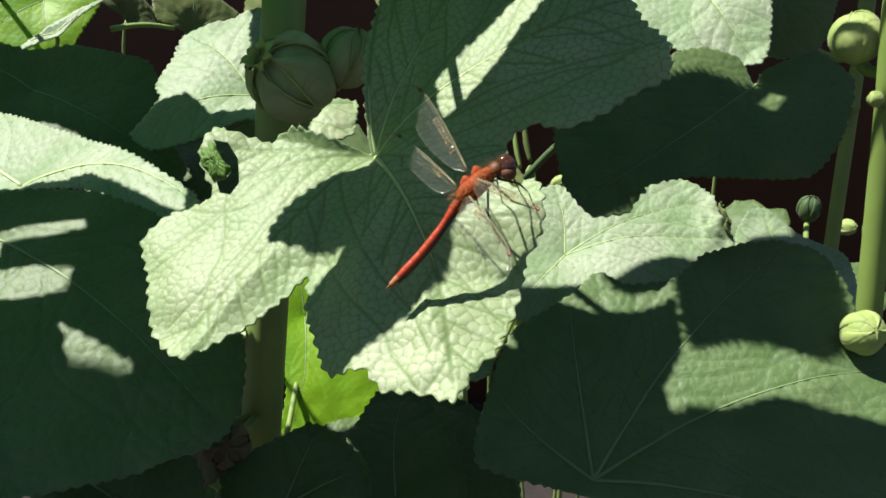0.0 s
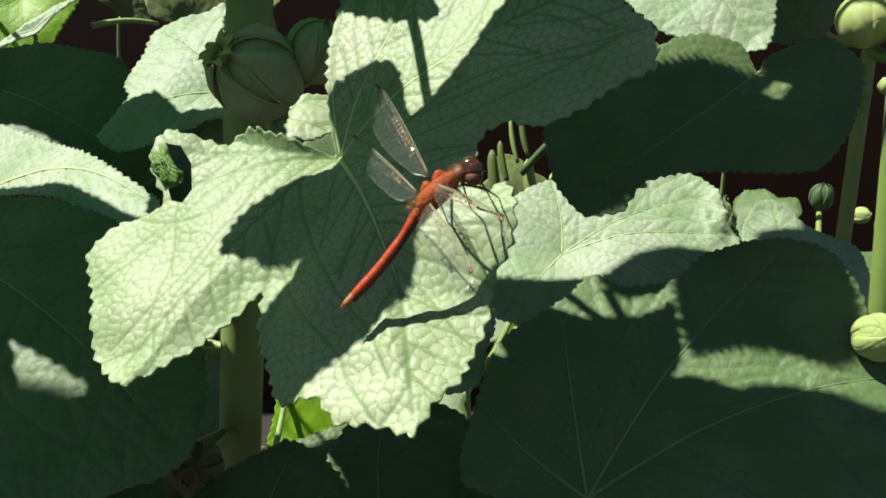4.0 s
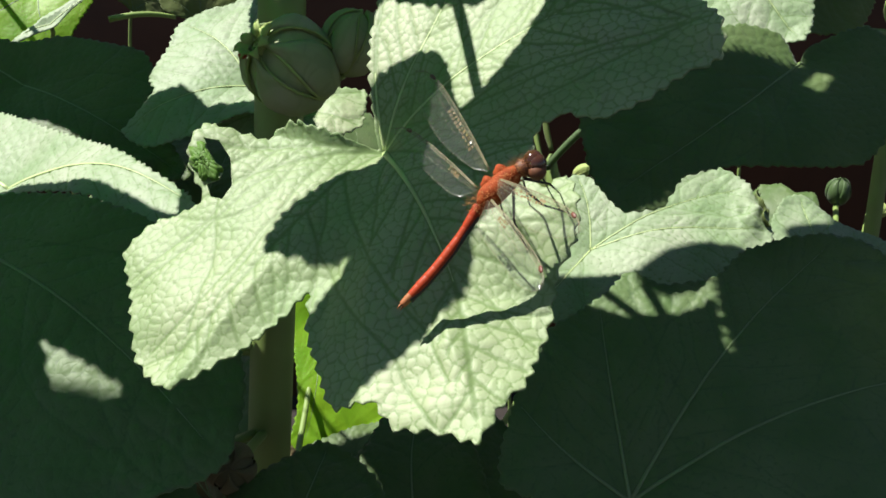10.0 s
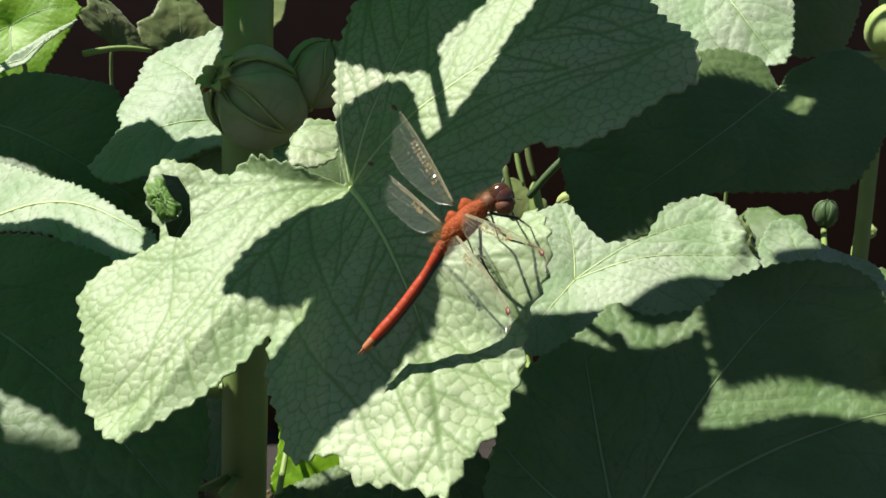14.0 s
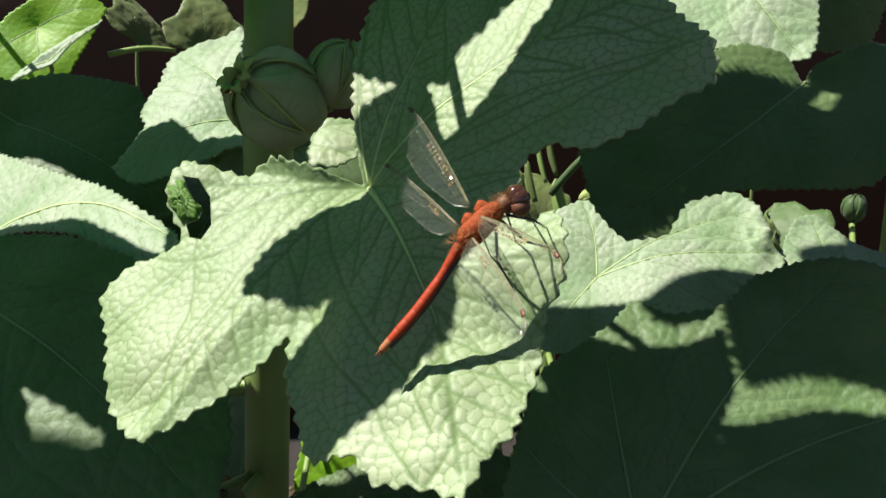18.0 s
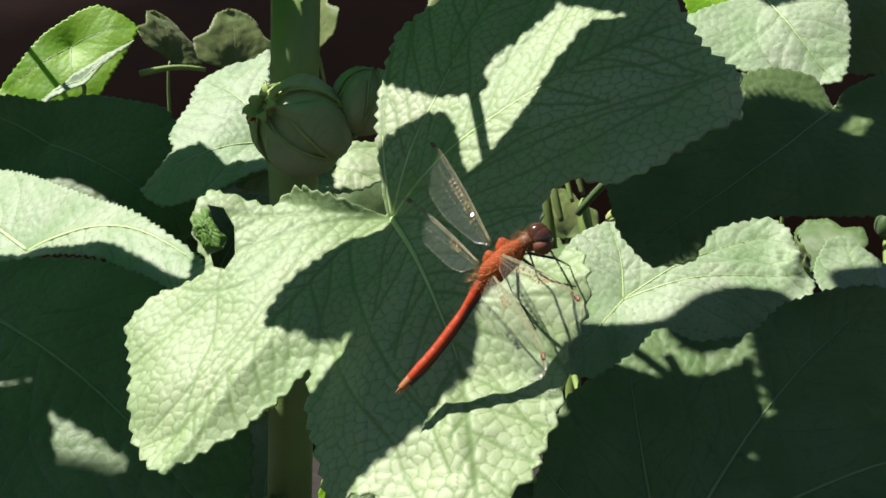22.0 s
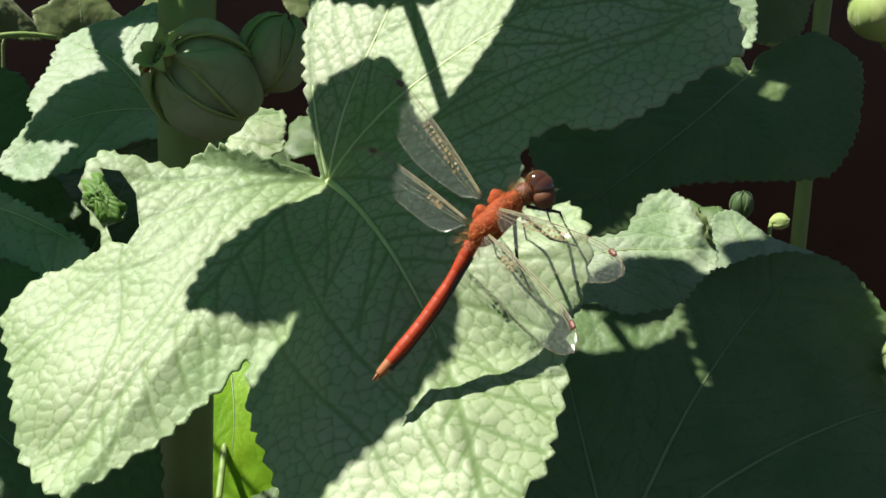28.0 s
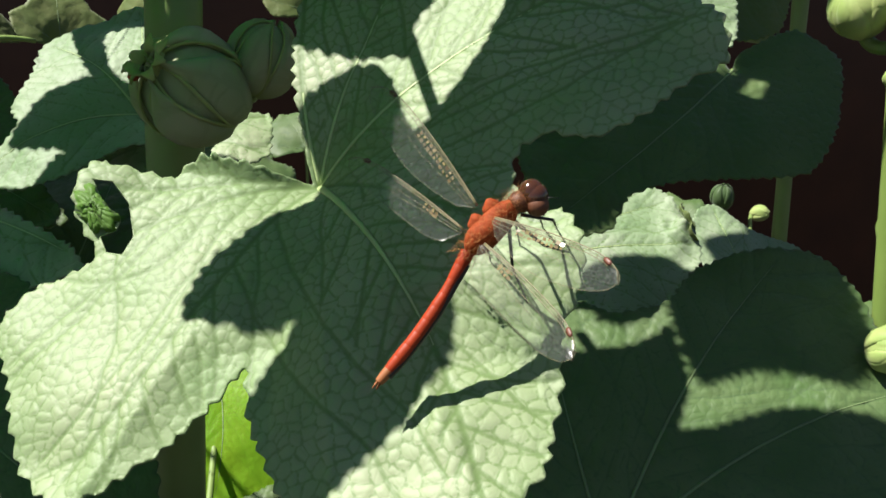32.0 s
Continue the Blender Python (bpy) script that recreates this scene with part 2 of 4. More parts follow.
def side_ribs(ribs, ring, rng, gap):
    """Side ribs that leave each main rib by turns and bow forward until they meet the margin or another rib."""
    found, taken = [], [(p, j) for j, rib in enumerate(ribs) for p in rib]
    for j, rib in enumerate(ribs):
        length = sum((a - b).length for a, b in zip(rib, rib[1:]))
        others = [p for p, i in taken if i != j]
        count = max(1, int(length / gap))
        for n in range(count):
            for sign in (-1, 1):
                at = (n + 0.55 + 0.25 * sign + rng.uniform(-0.12, 0.12)) / count * 60
                if at < 5 or at > 57:
                    continue
                p = rib[int(at)].copy()
                d = (rib[min(60, int(at) + 2)] - rib[int(at) - 2]).normalized()
                a = math.atan2(d.y, d.x) + sign * rng.uniform(0.75, 0.95)
                run, bow = [p.copy()], rng.uniform(4, 9)
                for step in range(90):
                    a += -sign * bow * 0.0008 + rng.uniform(-0.10, 0.10)
                    p = p + Vector((math.cos(a), math.sin(a))) * 0.0008
                    if not inside(ring, p.x, p.y) or min(((p - q).length_squared for q in others), default=1) < 1.6e-6:
                        break
                    run.append(p.copy())
                if len(run) > 4:
                    found.append(run)
        taken += [(p, j) for run in found for p in run[3:]]
    return found


def quilting(flat, ribs, side, net, rng):
    """The blade's relief: swollen cells between sunk ribs and a net of small veins; and each point's way to rib and net."""
    if not net:
        return [0.0] * len(flat), [1.0] * len(flat), [1.0] * len(flat)

    def tree(points):
        t = KDTree(len(points))
        for i, p in enumerate(points):
            t.insert((p[0], p[1], 0), i)
        t.balance()
        return t

    main = tree([p for rib in ribs for p in rib])
    less = []
    for run in side:
        for a, b in zip(run, run[1:]):
            less += [a, a.lerp(b, 0.5)]
    less = tree(less or [Vector((9, 9))])
    xs, ys = [p.x for p in flat], [p.y for p in flat]
    seeds = []
    rows = int((max(ys) - min(ys)) / (net * 0.85)) + 3
    for r in range(rows):
        for c in range(int((max(xs) - min(xs)) / net) + 3):
            seeds.append(Vector((min(xs) + (c - 1 + 0.5 * (r % 2) + rng.uniform(-0.42, 0.42)) * net, min(ys) + (r - 1 + rng.uniform(-0.42, 0.42)) * net * 0.85)))
    cells = tree(seeds)
    swell = [rng.uniform(0.6, 1.3) for _ in seeds]
    relief, to_rib, to_net = [], [], []
    for p in flat:
        w = noise.noise_vector((p.x * 420, p.y * 420, 0)) * net * 0.16
        (c1, i1, d1), (c2, i2, d2) = cells.find_n((p.x + w.x, p.y + w.y, 0), 2)
        e = (d2 * d2 - d1 * d1) / (2 * max(1e-6, (c2 - c1).length))
        dm, ds = main.find((p.x, p.y, 0))[2], less.find((p.x, p.y, 0))[2]
        t = min(1.0, e / (0.40 * net))
        z = (0.050 * (1 - (1 - t) ** 2) + 0.045 * min(1.0, e / (0.16 * net))) * net * swell[i1]
        z *= min(1, ds / (0.25 * net)) * min(1, dm / (0.3 * net))
        z += 0.00034 * (1 - math.exp(-ds / 0.0013)) + 0.00036 * (1 - math.exp(-dm / 0.0016)) - 0.0006
        relief.append(z)
        to_rib.append(min(ds, dm * 0.7))
        to_net.append(e)
    return relief, to_rib, to_net


def mallow_leaf(name, spec, mat, droop=0.004, tooth=0.0013, step=0.0012, grain=0.0032, wave=0.0012, seed=1, vein_at=None, bend=None, group="hollyhock leaves", label="", shape=None, sunk=(0.003, 0.02), vein_r=0.0005, hole=(), net=0.0, quilt=1.0, bows=None, tubes=None, strong=None, teeth=(0.003, 0.0055)):
    """A lobed, toothed leaf round the joint with its stalk. spec: its pose, then the margin as
    (turn in degrees, reach in mm, lift in mm); the blade arches by droop between joint and margin."""
    where, margin = spec
    rng = random.Random(seed)
    ctrl = [(math.cos(radians(r[0])) * r[1] / 1000, math.sin(radians(r[0])) * r[1] / 1000, (r[2] if len(r) > 2 else 0) / 1000) for r in margin]
    n = len(ctrl)
    pts = []
    for i in range(n):  # rounded course between the margin's marks
        p0, p1, p2, p3 = (Vector(ctrl[(i + k) % n]) for k in (-1, 0, 1, 2))
        m = max(2, round((p2 - p1).length / step))
        for j in range(m):
            t = j / m
            lin = p1.lerp(p2, t)
            cat = 0.5 * ((2 * p1) + (p2 - p0) * t + (2 * p0 - 5 * p1 + 4 * p2 - p3) * t * t + (3 * p1 - p0 - 3 * p2 + p3) * t ** 3)
            pts.append(lin.lerp(cat, 0.6))
    k = len(pts)
    rim, run, width, lean = [], 0.0, 0.0042, 0.4
    for i in range(k):
        d = pts[(i + 1) % k] - pts[i - 1]
        out = Vector((d.y, -d.x, 0))
        if out.length < 1e-9 or out.dot(pts[i]) < 0:
            out = -out
        out = out.normalized() if out.length > 1e-9 else Vector((0, 0, 0))
        run += (pts[i] - pts[i - 1]).length if i else 0
        if run > width:
            run -= width
            width, lean = rng.uniform(*teeth), rng.uniform(0.25, 0.75)
        f = run / width
        saw = f / lean if f < lean else (1 - f) / (1 - lean)
        near = min(1.0, pts[i].xy.length / 0.02)
        rim.append(pts[i] + out * (tooth * (saw - 0.4) * near))
    sx, sy = rng.uniform(0, 50), rng.uniform(0, 50)
    most = max(p.xy.length for p in pts)

    def height(x, y):
        r = math.hypot(x, y)
        t = min(1.0, r / most)
        z = droop * math.sin(math.pi * min(1.0, 1.15 * t)) + sunk[0] * (1 - math.exp(-r / sunk[1]))
        z += wave * noise.noise((x * 45 + sx, y * 45 + sy, 0)) * min(1, 40 * r)
        z += wave * 1.6 * t ** 3 * noise.noise((x * 95 + sx, y * 95 + sy, 3.0))
        if bend:
            a, e, c, d, g = bend
            z += a * x + e * y + c * x * x + d * x * y + g * y * y
        if shape:
            z += shape(x, y)
        return z

    # the blade: margin and an even scatter of points within it, joined to triangles
    ring = np.array([(p.x, p.y) for p in rim])
    gx, gy = np.meshgrid(np.arange(ring[:, 0].min(), ring[:, 0].max(), grain), np.arange(ring[:, 1].min(), ring[:, 1].max(), grain * 0.87))
    gx = gx + (np.arange(gx.shape[0]) % 2)[:, None] * grain * 0.5
    inner = np.stack([gx.ravel(), gy.ravel()], 1)
    within = np.zeros(len(inner), bool)
    near = np.full(len(inner), 1.0)
    for a, c in zip(ring, np.roll(ring, -1, 0)):
        if a[1] != c[1]:
            within ^= ((a[1] > inner[:, 1]) != (c[1] > inner[:, 1])) & (inner[:, 0] < (c[0] - a[0]) * (inner[:, 1] - a[1]) / (c[1] - a[1]) + a[0])
        near = np.minimum(near, (inner[:, 0] - a[0]) ** 2 + (inner[:, 1] - a[1]) ** 2)
    inner = inner[within & (near > (0.55 * grain) ** 2)]
    flat = [Vector(q) for q in ring.tolist()] + [Vector(q) for q in inner.tolist()]
    n0, edge = len(flat), []
    for i in range(len(hole)):  # a hole through the blade
        flat.append(Vector(hole[i]))
        edge.append((n0 + i, n0 + (i + 1) % len(hole)))
    got = delaunay_2d_cdt(flat, edge, [list(range(k))], 1, 1e-7)

    def gone(tri):
        x, y = (sum(got[0][q][c] for q in tri) / 3 for c in (0, 1))
        odd = False
        for i in range(len(hole)):
            (ax, ay), (cx, cy) = hole[i - 1], hole[i]
            if (ay > y) != (cy > y) and x < (cx - ax) * (y - ay) / (cy - ay) + ax:
                odd = not odd
        return odd

    # ribs out to the lobes
    if vein_at is None:
        reach = [p.xy.length for p in pts]
        w = max(3, k // 14)
        vein_at = [i for i in range(k) if reach[i] > 0.025 and reach[i] == max(reach[(i + j) % k] for j in range(-w, w + 1))]
    else:
        ang = [math.degrees(math.atan2(p.y, p.x)) for p in pts]
        vein_at = [min(range(k), key=lambda i: abs((ang[i] - a + 180) % 360 - 180)) for a in vein_at]
    bows = bows or [rng.choice((-1, 1)) * rng.uniform(0.02, 0.06) for _ in vein_at]

    def course(j, t):
        p = pts[vein_at[j]].xy
        return p * t + Vector((-p.y, p.x)) * (bows[j] * math.sin(math.pi * min(1, t)))

    side = []
    if net:
        side = side_ribs([[course(j, 0.95 * q / 60) for q in range(61)] for j in range(len(vein_at))], ring, rng, net * 2.3)
    bm = bmesh.new()
    flat = [Vector((q.x, q.y)) for q in got[0]]
    relief, to_rib, to_net = quilting(flat, [[course(j, 0.95 * q / 200) for q in range(201)] for j in range(len(vein_at))], side, net, rng)
    vs = [bm.verts.new((q.x, q.y, height(q.x, q.y) + quilt * h)) for q, h in zip(flat, relief)]
    for tri in got[2]:
        if not gone(tri):
            bm.faces.new([vs[q] for q in tri])
    bm.normal_update()
    if sum(fc.normal.z for fc in bm.faces) < 0:
        bmesh.ops.reverse_faces(bm, faces=bm.faces)
    leaf = tagged(new(name), label, "leaf", group)
    leaf.matrix_world = pose(*where)
    blade = part("blade", bm, mat, leaf)
    if net:
        for key, values in (("to_rib", to_rib), ("to_net", to_net)):
            blade.data.attributes.new(key, "FLOAT", "POINT").data.foreach_set("value", values)
    sol = blade.modifiers.new("thickness", "SOLIDIFY")
    sol.thickness, sol.offset = 0.0004, -1
    for j in range(len(vein_at)) if tubes is None else tubes:
        bm = bmesh.new()
        line = []
        for q in range(25):
            p = course(j, (0.60 if j == strong else 0.93) * q / 24)
            line.append((p.x, p.y, height(p.x, p.y) - ((0.0005 * q / 24 - (0.0001 if j == strong else -0.0002)) * quilt if mat is BLADE else 0.00015 * q / 24 if net else 0)))
        thick = vein_r * (1.0 if j == strong or strong is None else 0.55)
        tube(bm, line, [thick * (1 - 0.88 * q / 24) for q in range(25)], 6, 0.6)
        part("vein", bm, VEIN if mat in (BLADE, SMOOTH) else DIMVEIN, leaf)
    return leaf


TEAR = [(-43.9, 4.4), (-40.2, 3.6), (-37.1, -1.9), (-35.9, -10.4), (-38.2, -14.2), (-41.9, -12.5), (-43.3, -8.5), (-39.7, -7.9), (-38.9, -5.7), (-42.4, -0.9)]  # mm on the great leaf
SCRAP = [(-48.1, 2.2), (-43.6, 2.6), (-41.9, -1.6), (-38.9, -5.3), (-40.2, -8.2), (-44.2, -7.5), (-47.2, -3.1)]
LEAF_D = ((0.1208, 0.3150, 0.8124, 37.0, -4.6, -3.4), [
    (173, 41.4), (137, 49.5), (113, 64.9), (91, 74.5), (83, 86.8),
    (74, 82.1), (63, 89.6), (61, 99.3), (59, 109.1), (53, 122.4),
    (46, 134.4), (40, 136.4), (32, 127.1), (25, 116.9), (17, 133.2),
    (6, 130.4), (-7, 112.5), (-23, 71), (-47, 34.6), (-72, 9.1),
])
LEAF_B = ((0.1336, 0.4900, 0.8426, 37.0, -4.6, -3.4), [
    (-165, 48.9), (-215, 38), (-241, 42), (-267, 45), (-289, 38),
    (-312, 33), (-317, 43), (-313, 57), (-311, 72), (-322, 80),
    (-332, 87), (-340, 90), (-348, 88), (-360, 90), (-371, 84),
    (-381, 76), (-398, 61.8), (-443, 50.8), (-490, 53),
])
LEAF_C = ((0.2781, 0.5400, 0.8053, 37.4, 9.0, 6.8), [
    (141, 40.2), (105, 57), (89, 60.2), (65, 43.2), (33, 54.2),
    (15, 49.4), (-16, 43), (-55, 30.7), (-132, 22.6),
])
LEAF_E = ((0.2036, 0.4200, 0.9412, 45.0, -0.0, 0.0), [
    (-155, 1.5), (-241, 13.7), (-216, 27.2), (-196, 39.3), (-181, 51.3),
    (-178, 68.8), (-167, 91.7), (-153, 100), (-146, 103.1), (-139, 102.2),
    (-134, 91.6), (-135, 77.5), (-129, 66.2), (-114, 56.7), (-80, 52.8),
    (-51, 42.4), (-5, 38.5), (25, 29.8), (60, 7.2),
])
LEAF_F = ((0.1904, 0.4900, 0.9876, 45.6, -8.0, -8.1), [
    (-119, 7.3), (-153, 37.3), (-133, 43), (-107, 51), (-85, 58),
    (-71, 67), (-62, 60), (-41, 43.5), (-1, 30.4), (68, 21.9),
])
LEAF_H = ((0.2523, 0.5200, 0.9868, 45.1, 4.1, 4.1), [
    (175, 21.5), (223, 50.9), (245, 65.6), (271, 54), (325, 24.7),
    (394, 35.6), (438, 30.8),
])
LEAF_G = ((0.2003, 0.6200, 0.9954, 53.1, -0.0, 0.0), [
    (-133, 23.4), (-114, 32.7), (-95, 42.7), (-54, 32.1), (0, 25.2),
    (85, 22.2), (157, 22.8),
])
LEAF_L = ((-0.0142, 0.4200, 0.9374, 37.0, -4.6, -3.4), [
    (-89, 20.4), (-124, 35.8), (-141, 49.1), (-158, 54.1), (-176, 40.1),
    (-189, 44.9), (-205, 45.8), (-228, 56.4), (-248, 53.6), (-267, 55.8),
    (-281, 40.9), (-343, 17.7), (-420, 25),
])
LEAF_M = ((-0.1055, 0.3900, 0.9044, 29.0, -15.3, -8.3), [
    (-28, 107.5), (-23, 95.9), (-18, 78.4), (-6, 54.8), (36, 29.2),
    (112, 52.5), (128, 84.8), (142, 86.7), (160, 58.1), (189, 15.7),
    (326, 26), (330, 59.8), (327, 89.9),
])
LEAF_N = ((-0.1055, 0.3450, 0.8998, 36.9, -2.3, -1.7), [
    (98, 10.7), (30, 24.8), (10, 48.8), (-3, 73.4), (-16, 103.6),
    (-29, 127.3), (-38, 138), (-48, 128.8), (-59, 118.8), (-72, 110.4),
    (-85, 96), (-114, 50.9), (-166, 17.8),
])
LEAF_O = ((-0.1330, 0.4700, 0.9348, 45.0, -0.0, 0.0), [
    (157, 54.8), (132, 34), (103, 22), (58, 27.5), (31, 37.9),
    (12, 57.6), (-3, 64.4), (-25, 81.6), (-33, 102), (-48, 71.5),
    (-98, 43.6), (-152, 43.8),
])
LEAF_P = ((-0.1890, 0.6200, 0.9762, 58.1, 3.2, 5.1), [
    (-139, 56), (-149, 34.4), (-206, 16.5), (-300, 30), (-345, 43),
    (-399, 36.5), (-430, 48.3), (-453, 42.4), (-476, 45.1),
])
LEAF_Q = ((-0.0198, 0.5500, 0.7845, 49.6, 4.0, 4.7), [
    (96, 38.8), (132, 19.9), (230, 20.1), (261, 51.5), (262, 82.2),
    (281, 82), (301, 77), (319, 64), (362, 28.4), (423, 35.4),
])
LEAF_R1 = ((0.0098, 0.3100, 0.8047, 30.5, -0.0, 0.0), [
    (153, 24.6), (112, 24.3), (80, 33.7), (58, 33.5), (28, 33),
    (-8, 30.7), (-83, 18.6), (-162, 20),
])
LEAF_R2 = ((0.0481, 0.3400, 0.7897, 30.6, 5.0, 2.9), [
    (172, 25), (129, 31), (101, 47.4), (80, 48.3), (49, 34.8),
    (-8, 27.1), (-88, 18.4), (-139, 22.2),
])
LEAF_R3 = ((-0.0455, 0.3000, 0.8161, 30.5, -0.0, 0.0), [
    (171, 28.6), (149, 33.3), (123, 31.4), (97, 28.8), (38, 27.5),
    (7, 31.2), (-24, 34.6), (-76, 22.3), (-143, 23.3),
])
LEAF_Y = ((0.0807, 0.3600, 0.8373, 32.6, 10.1, 6.4), [
    (178, 7), (118, 16), (93, 26), (68, 32.9), (59, 22.2),
    (47, 11.3), (-59, 8), (-124, 15.3),
])
LEAF_Z = ((0.0018, 0.4200, 0.9239, 37.0, -4.6, -3.4), [
    (-174, 32.9), (-199, 17.5), (-267, 11.5), (-323, 17.3), (-341, 30),
    (-380, 29.1), (-408, 21.6), (-497, 20.2),
])
LEAF_R5 = ((0.0515, 0.3600, 0.7712, 30.6, 5.0, 2.9), [
    (-178, 37.9), (-219, 39.5), (-250, 49), (-274, 59.7), (-298, 58.6),
    (-327, 53.6), (-358, 48.5), (-397, 38.3), (-456, 33.7), (-503, 33.9),
])
LEAF_R6 = ((-0.0605, 0.4600, 0.7053, 30.6, -5.0, -2.9), [
    (177, 49.5), (132, 71.9), (109, 98.3), (93, 108.7), (78, 91.2),
    (62, 54.9), (24, 29.8), (-28, 46.5), (-80, 45), (-144, 41.1),
])
LEAF_R7 = ((-0.0021, 0.4700, 0.7223, 30.5, -0.0, 0.0), [
    (-165, 28.6), (-216, 25.9), (-253, 24.1), (-289, 33), (-304, 40.6),
    (-332, 42.2), (-372, 43.5), (-405, 40), (-457, 31.8), (-497, 32.2),
])
LEAF_S1 = ((-0.0564, 0.4500, 0.8721, 36.9, -0.0, 0.0), [
    (134, 54.4), (116, 60.6), (98, 60.8), (76, 61.2), (56, 53.3),
    (20, 31.4), (-24, 17.7), (-106, 12.5), (-191, 26.9),
])
LEAF_HERO = ((0.0476, 0.2937, 0.9338, 41.2, -14.1, -12.0), [
    (155, 1.6), (165, 9), (162, 17), (164, 24.5), (171, 29),
    (169, 36.3), (168, 45.1), (176, 47.8), (184, 48), (194, 45.7),
    (197, 46.6), (197, 59.4), (202, 68.8), (214, 70.9), (226, 78.3),
    (236, 78.9), (240, 71.6), (245, 62), (251, 51.6), (254, 46.8),
    (258, 57), (267, 75), (275, 76.8), (278, 83.3), (284, 87.2),
    (288, 92.1), (292, 86.7), (296, 84.5), (300, 79.4), (305, 74.2),
    (310, 69.1), (317, 68), (323, 64.5), (327, 58.6), (323, 54.8),
    (334, 47.1), (341, 48.1), (343, 53.4), (341, 59.9), (343, 65.8),
    (346, 71.5), (350, 78.3), (353, 86), (360, 86.4), (368, 82),
    (379, 82.2), (396, 77.8), (411, 70.7), (431, 62.8), (443, 51.9),
    (449, 32.9), (453, 14.4), (470, 3.4),
])


# ---- setting ----
bm = bmesh.new()
bmesh.ops.create_grid(bm, x_segments=60, y_segments=60, size=30)
for v in bm.verts:
    v.co.z = 0.02 * noise.noise(v.co * 3)
tagged(part("ground", bm, EARTH), "dark bare soil under the plants", "ground", kind="structure")

bm = bmesh.new()
bmesh.ops.create_cube(bm, size=1)
bmesh.ops.scale(bm, vec=(8, 0.06, 2.2), verts=bm.verts)
bmesh.ops.translate(bm, vec=(0, 2.0, 1.1), verts=bm.verts)
tagged(part("wall_back", bm, BOARD), "dark red-brown boarded fence behind the plants", "fence", kind="structure")


# ---- plants ----
def stem_line(foot, top, bend=0.0):
    return lambda s: Vector(foot).lerp(Vector(top), s) + Vector((bend * math.sin(s * 5), bend * math.cos(s * 4), 0))


def stalk(name, line, r0, r1, label, mat=None):
    mat = mat or STALK
    st = tagged(new(name), label, "plant", "hollyhock stems")
    bm = bmesh.new()
    pts = [line(i / 40) for i in range(41)]
    tube(bm, pts, [r0 + (r1 - r0) * i / 40 + 0.0006 * (i % 7 == 3) for i in range(41)], 18)
    part("shaft", bm, mat, st)
    rng = random.Random(label)
    for i in range(5, 40, 6):  # old leaf joints
        p, r = line(i / 40), r0 + (r1 - r0) * i / 40
        bm = bmesh.new()
        blob(bm, p + Vector((rng.uniform(-1, 1), rng.uniform(-1, 1), 0)).normalized() * r * 0.5, (r * 0.9, r * 0.9, r * 1.3), None, 8, 12)
        part("leaf_joint", bm, mat, st)
    bm = bmesh.new()
    for _ in range(260):  # bristles
        s = rng.uniform(0.55, 1)
        p, r, a = line(s), r0 + (r1 - r0) * s, rng.uniform(0, math.tau)
        d = Vector((math.cos(a), math.sin(a), rng.uniform(-0.3, 0.5))).normalized()
        w = Vector((-math.sin(a), math.cos(a), 0)) * 0.00005
        q = p + d * r * 0.96
        bm.faces.new([bm.verts.new(v) for v in (q - w, q + w, q + d * rng.uniform(0.0008, 0.0018))])
    part("bristles", bm, FRESH, st)
    return st


STEMS = [((-0.104, 0.385, 0.0), (0.0115, 0.370, 0.992), 0.0105, 0.0080, "thick pale green hollyhock stem in shade"),
         ((0.2830, 0.3680, 0.0), (0.2248, 0.3570, 1.02), 0.0085, 0.0043, "sunlit hairy green hollyhock stem with round buds"),
         # the tall stems and the thin shoot are unseen, added to bear leaves overhead
         ((-0.34, 0.34, 0.0), (-0.32, 0.30, 1.45), 0.0100, 0.0055, "tall green hollyhock stem beside the bed"),
         ((0.332, 0.63, 0.0), (0.342, 0.61, 1.25), 0.0066, 0.0040, "green hollyhock stem at the back of the bed"),
         ((-0.36, 0.78, 0.0), (-0.38, 0.76, 1.2), 0.0090, 0.0050, "green hollyhock stem at the back of the bed"),
         ((0.36, 0.22, 0.0), (0.37, 0.20, 1.45), 0.0100, 0.0055, "tall green hollyhock stem at the side of the bed"),
         ((0.0125, 0.370, 0.985), (0.012, 0.366, 1.16), 0.0030, 0.0016, "thin upper shoot of a hollyhock stem"),
         ((0.10, 0.58, 0.0), (0.115, 0.56, 0.80), 0.0070, 0.0040, "green hollyhock stem at the back of the bed")]
LINES = []
for foot, top, r0, r1, text in STEMS:
    LINES.append(stem_line(foot, top))
    stalk("hollyhock_plant", LINES[-1], r0, r1, text, FRESH if "sunlit" in text else None)


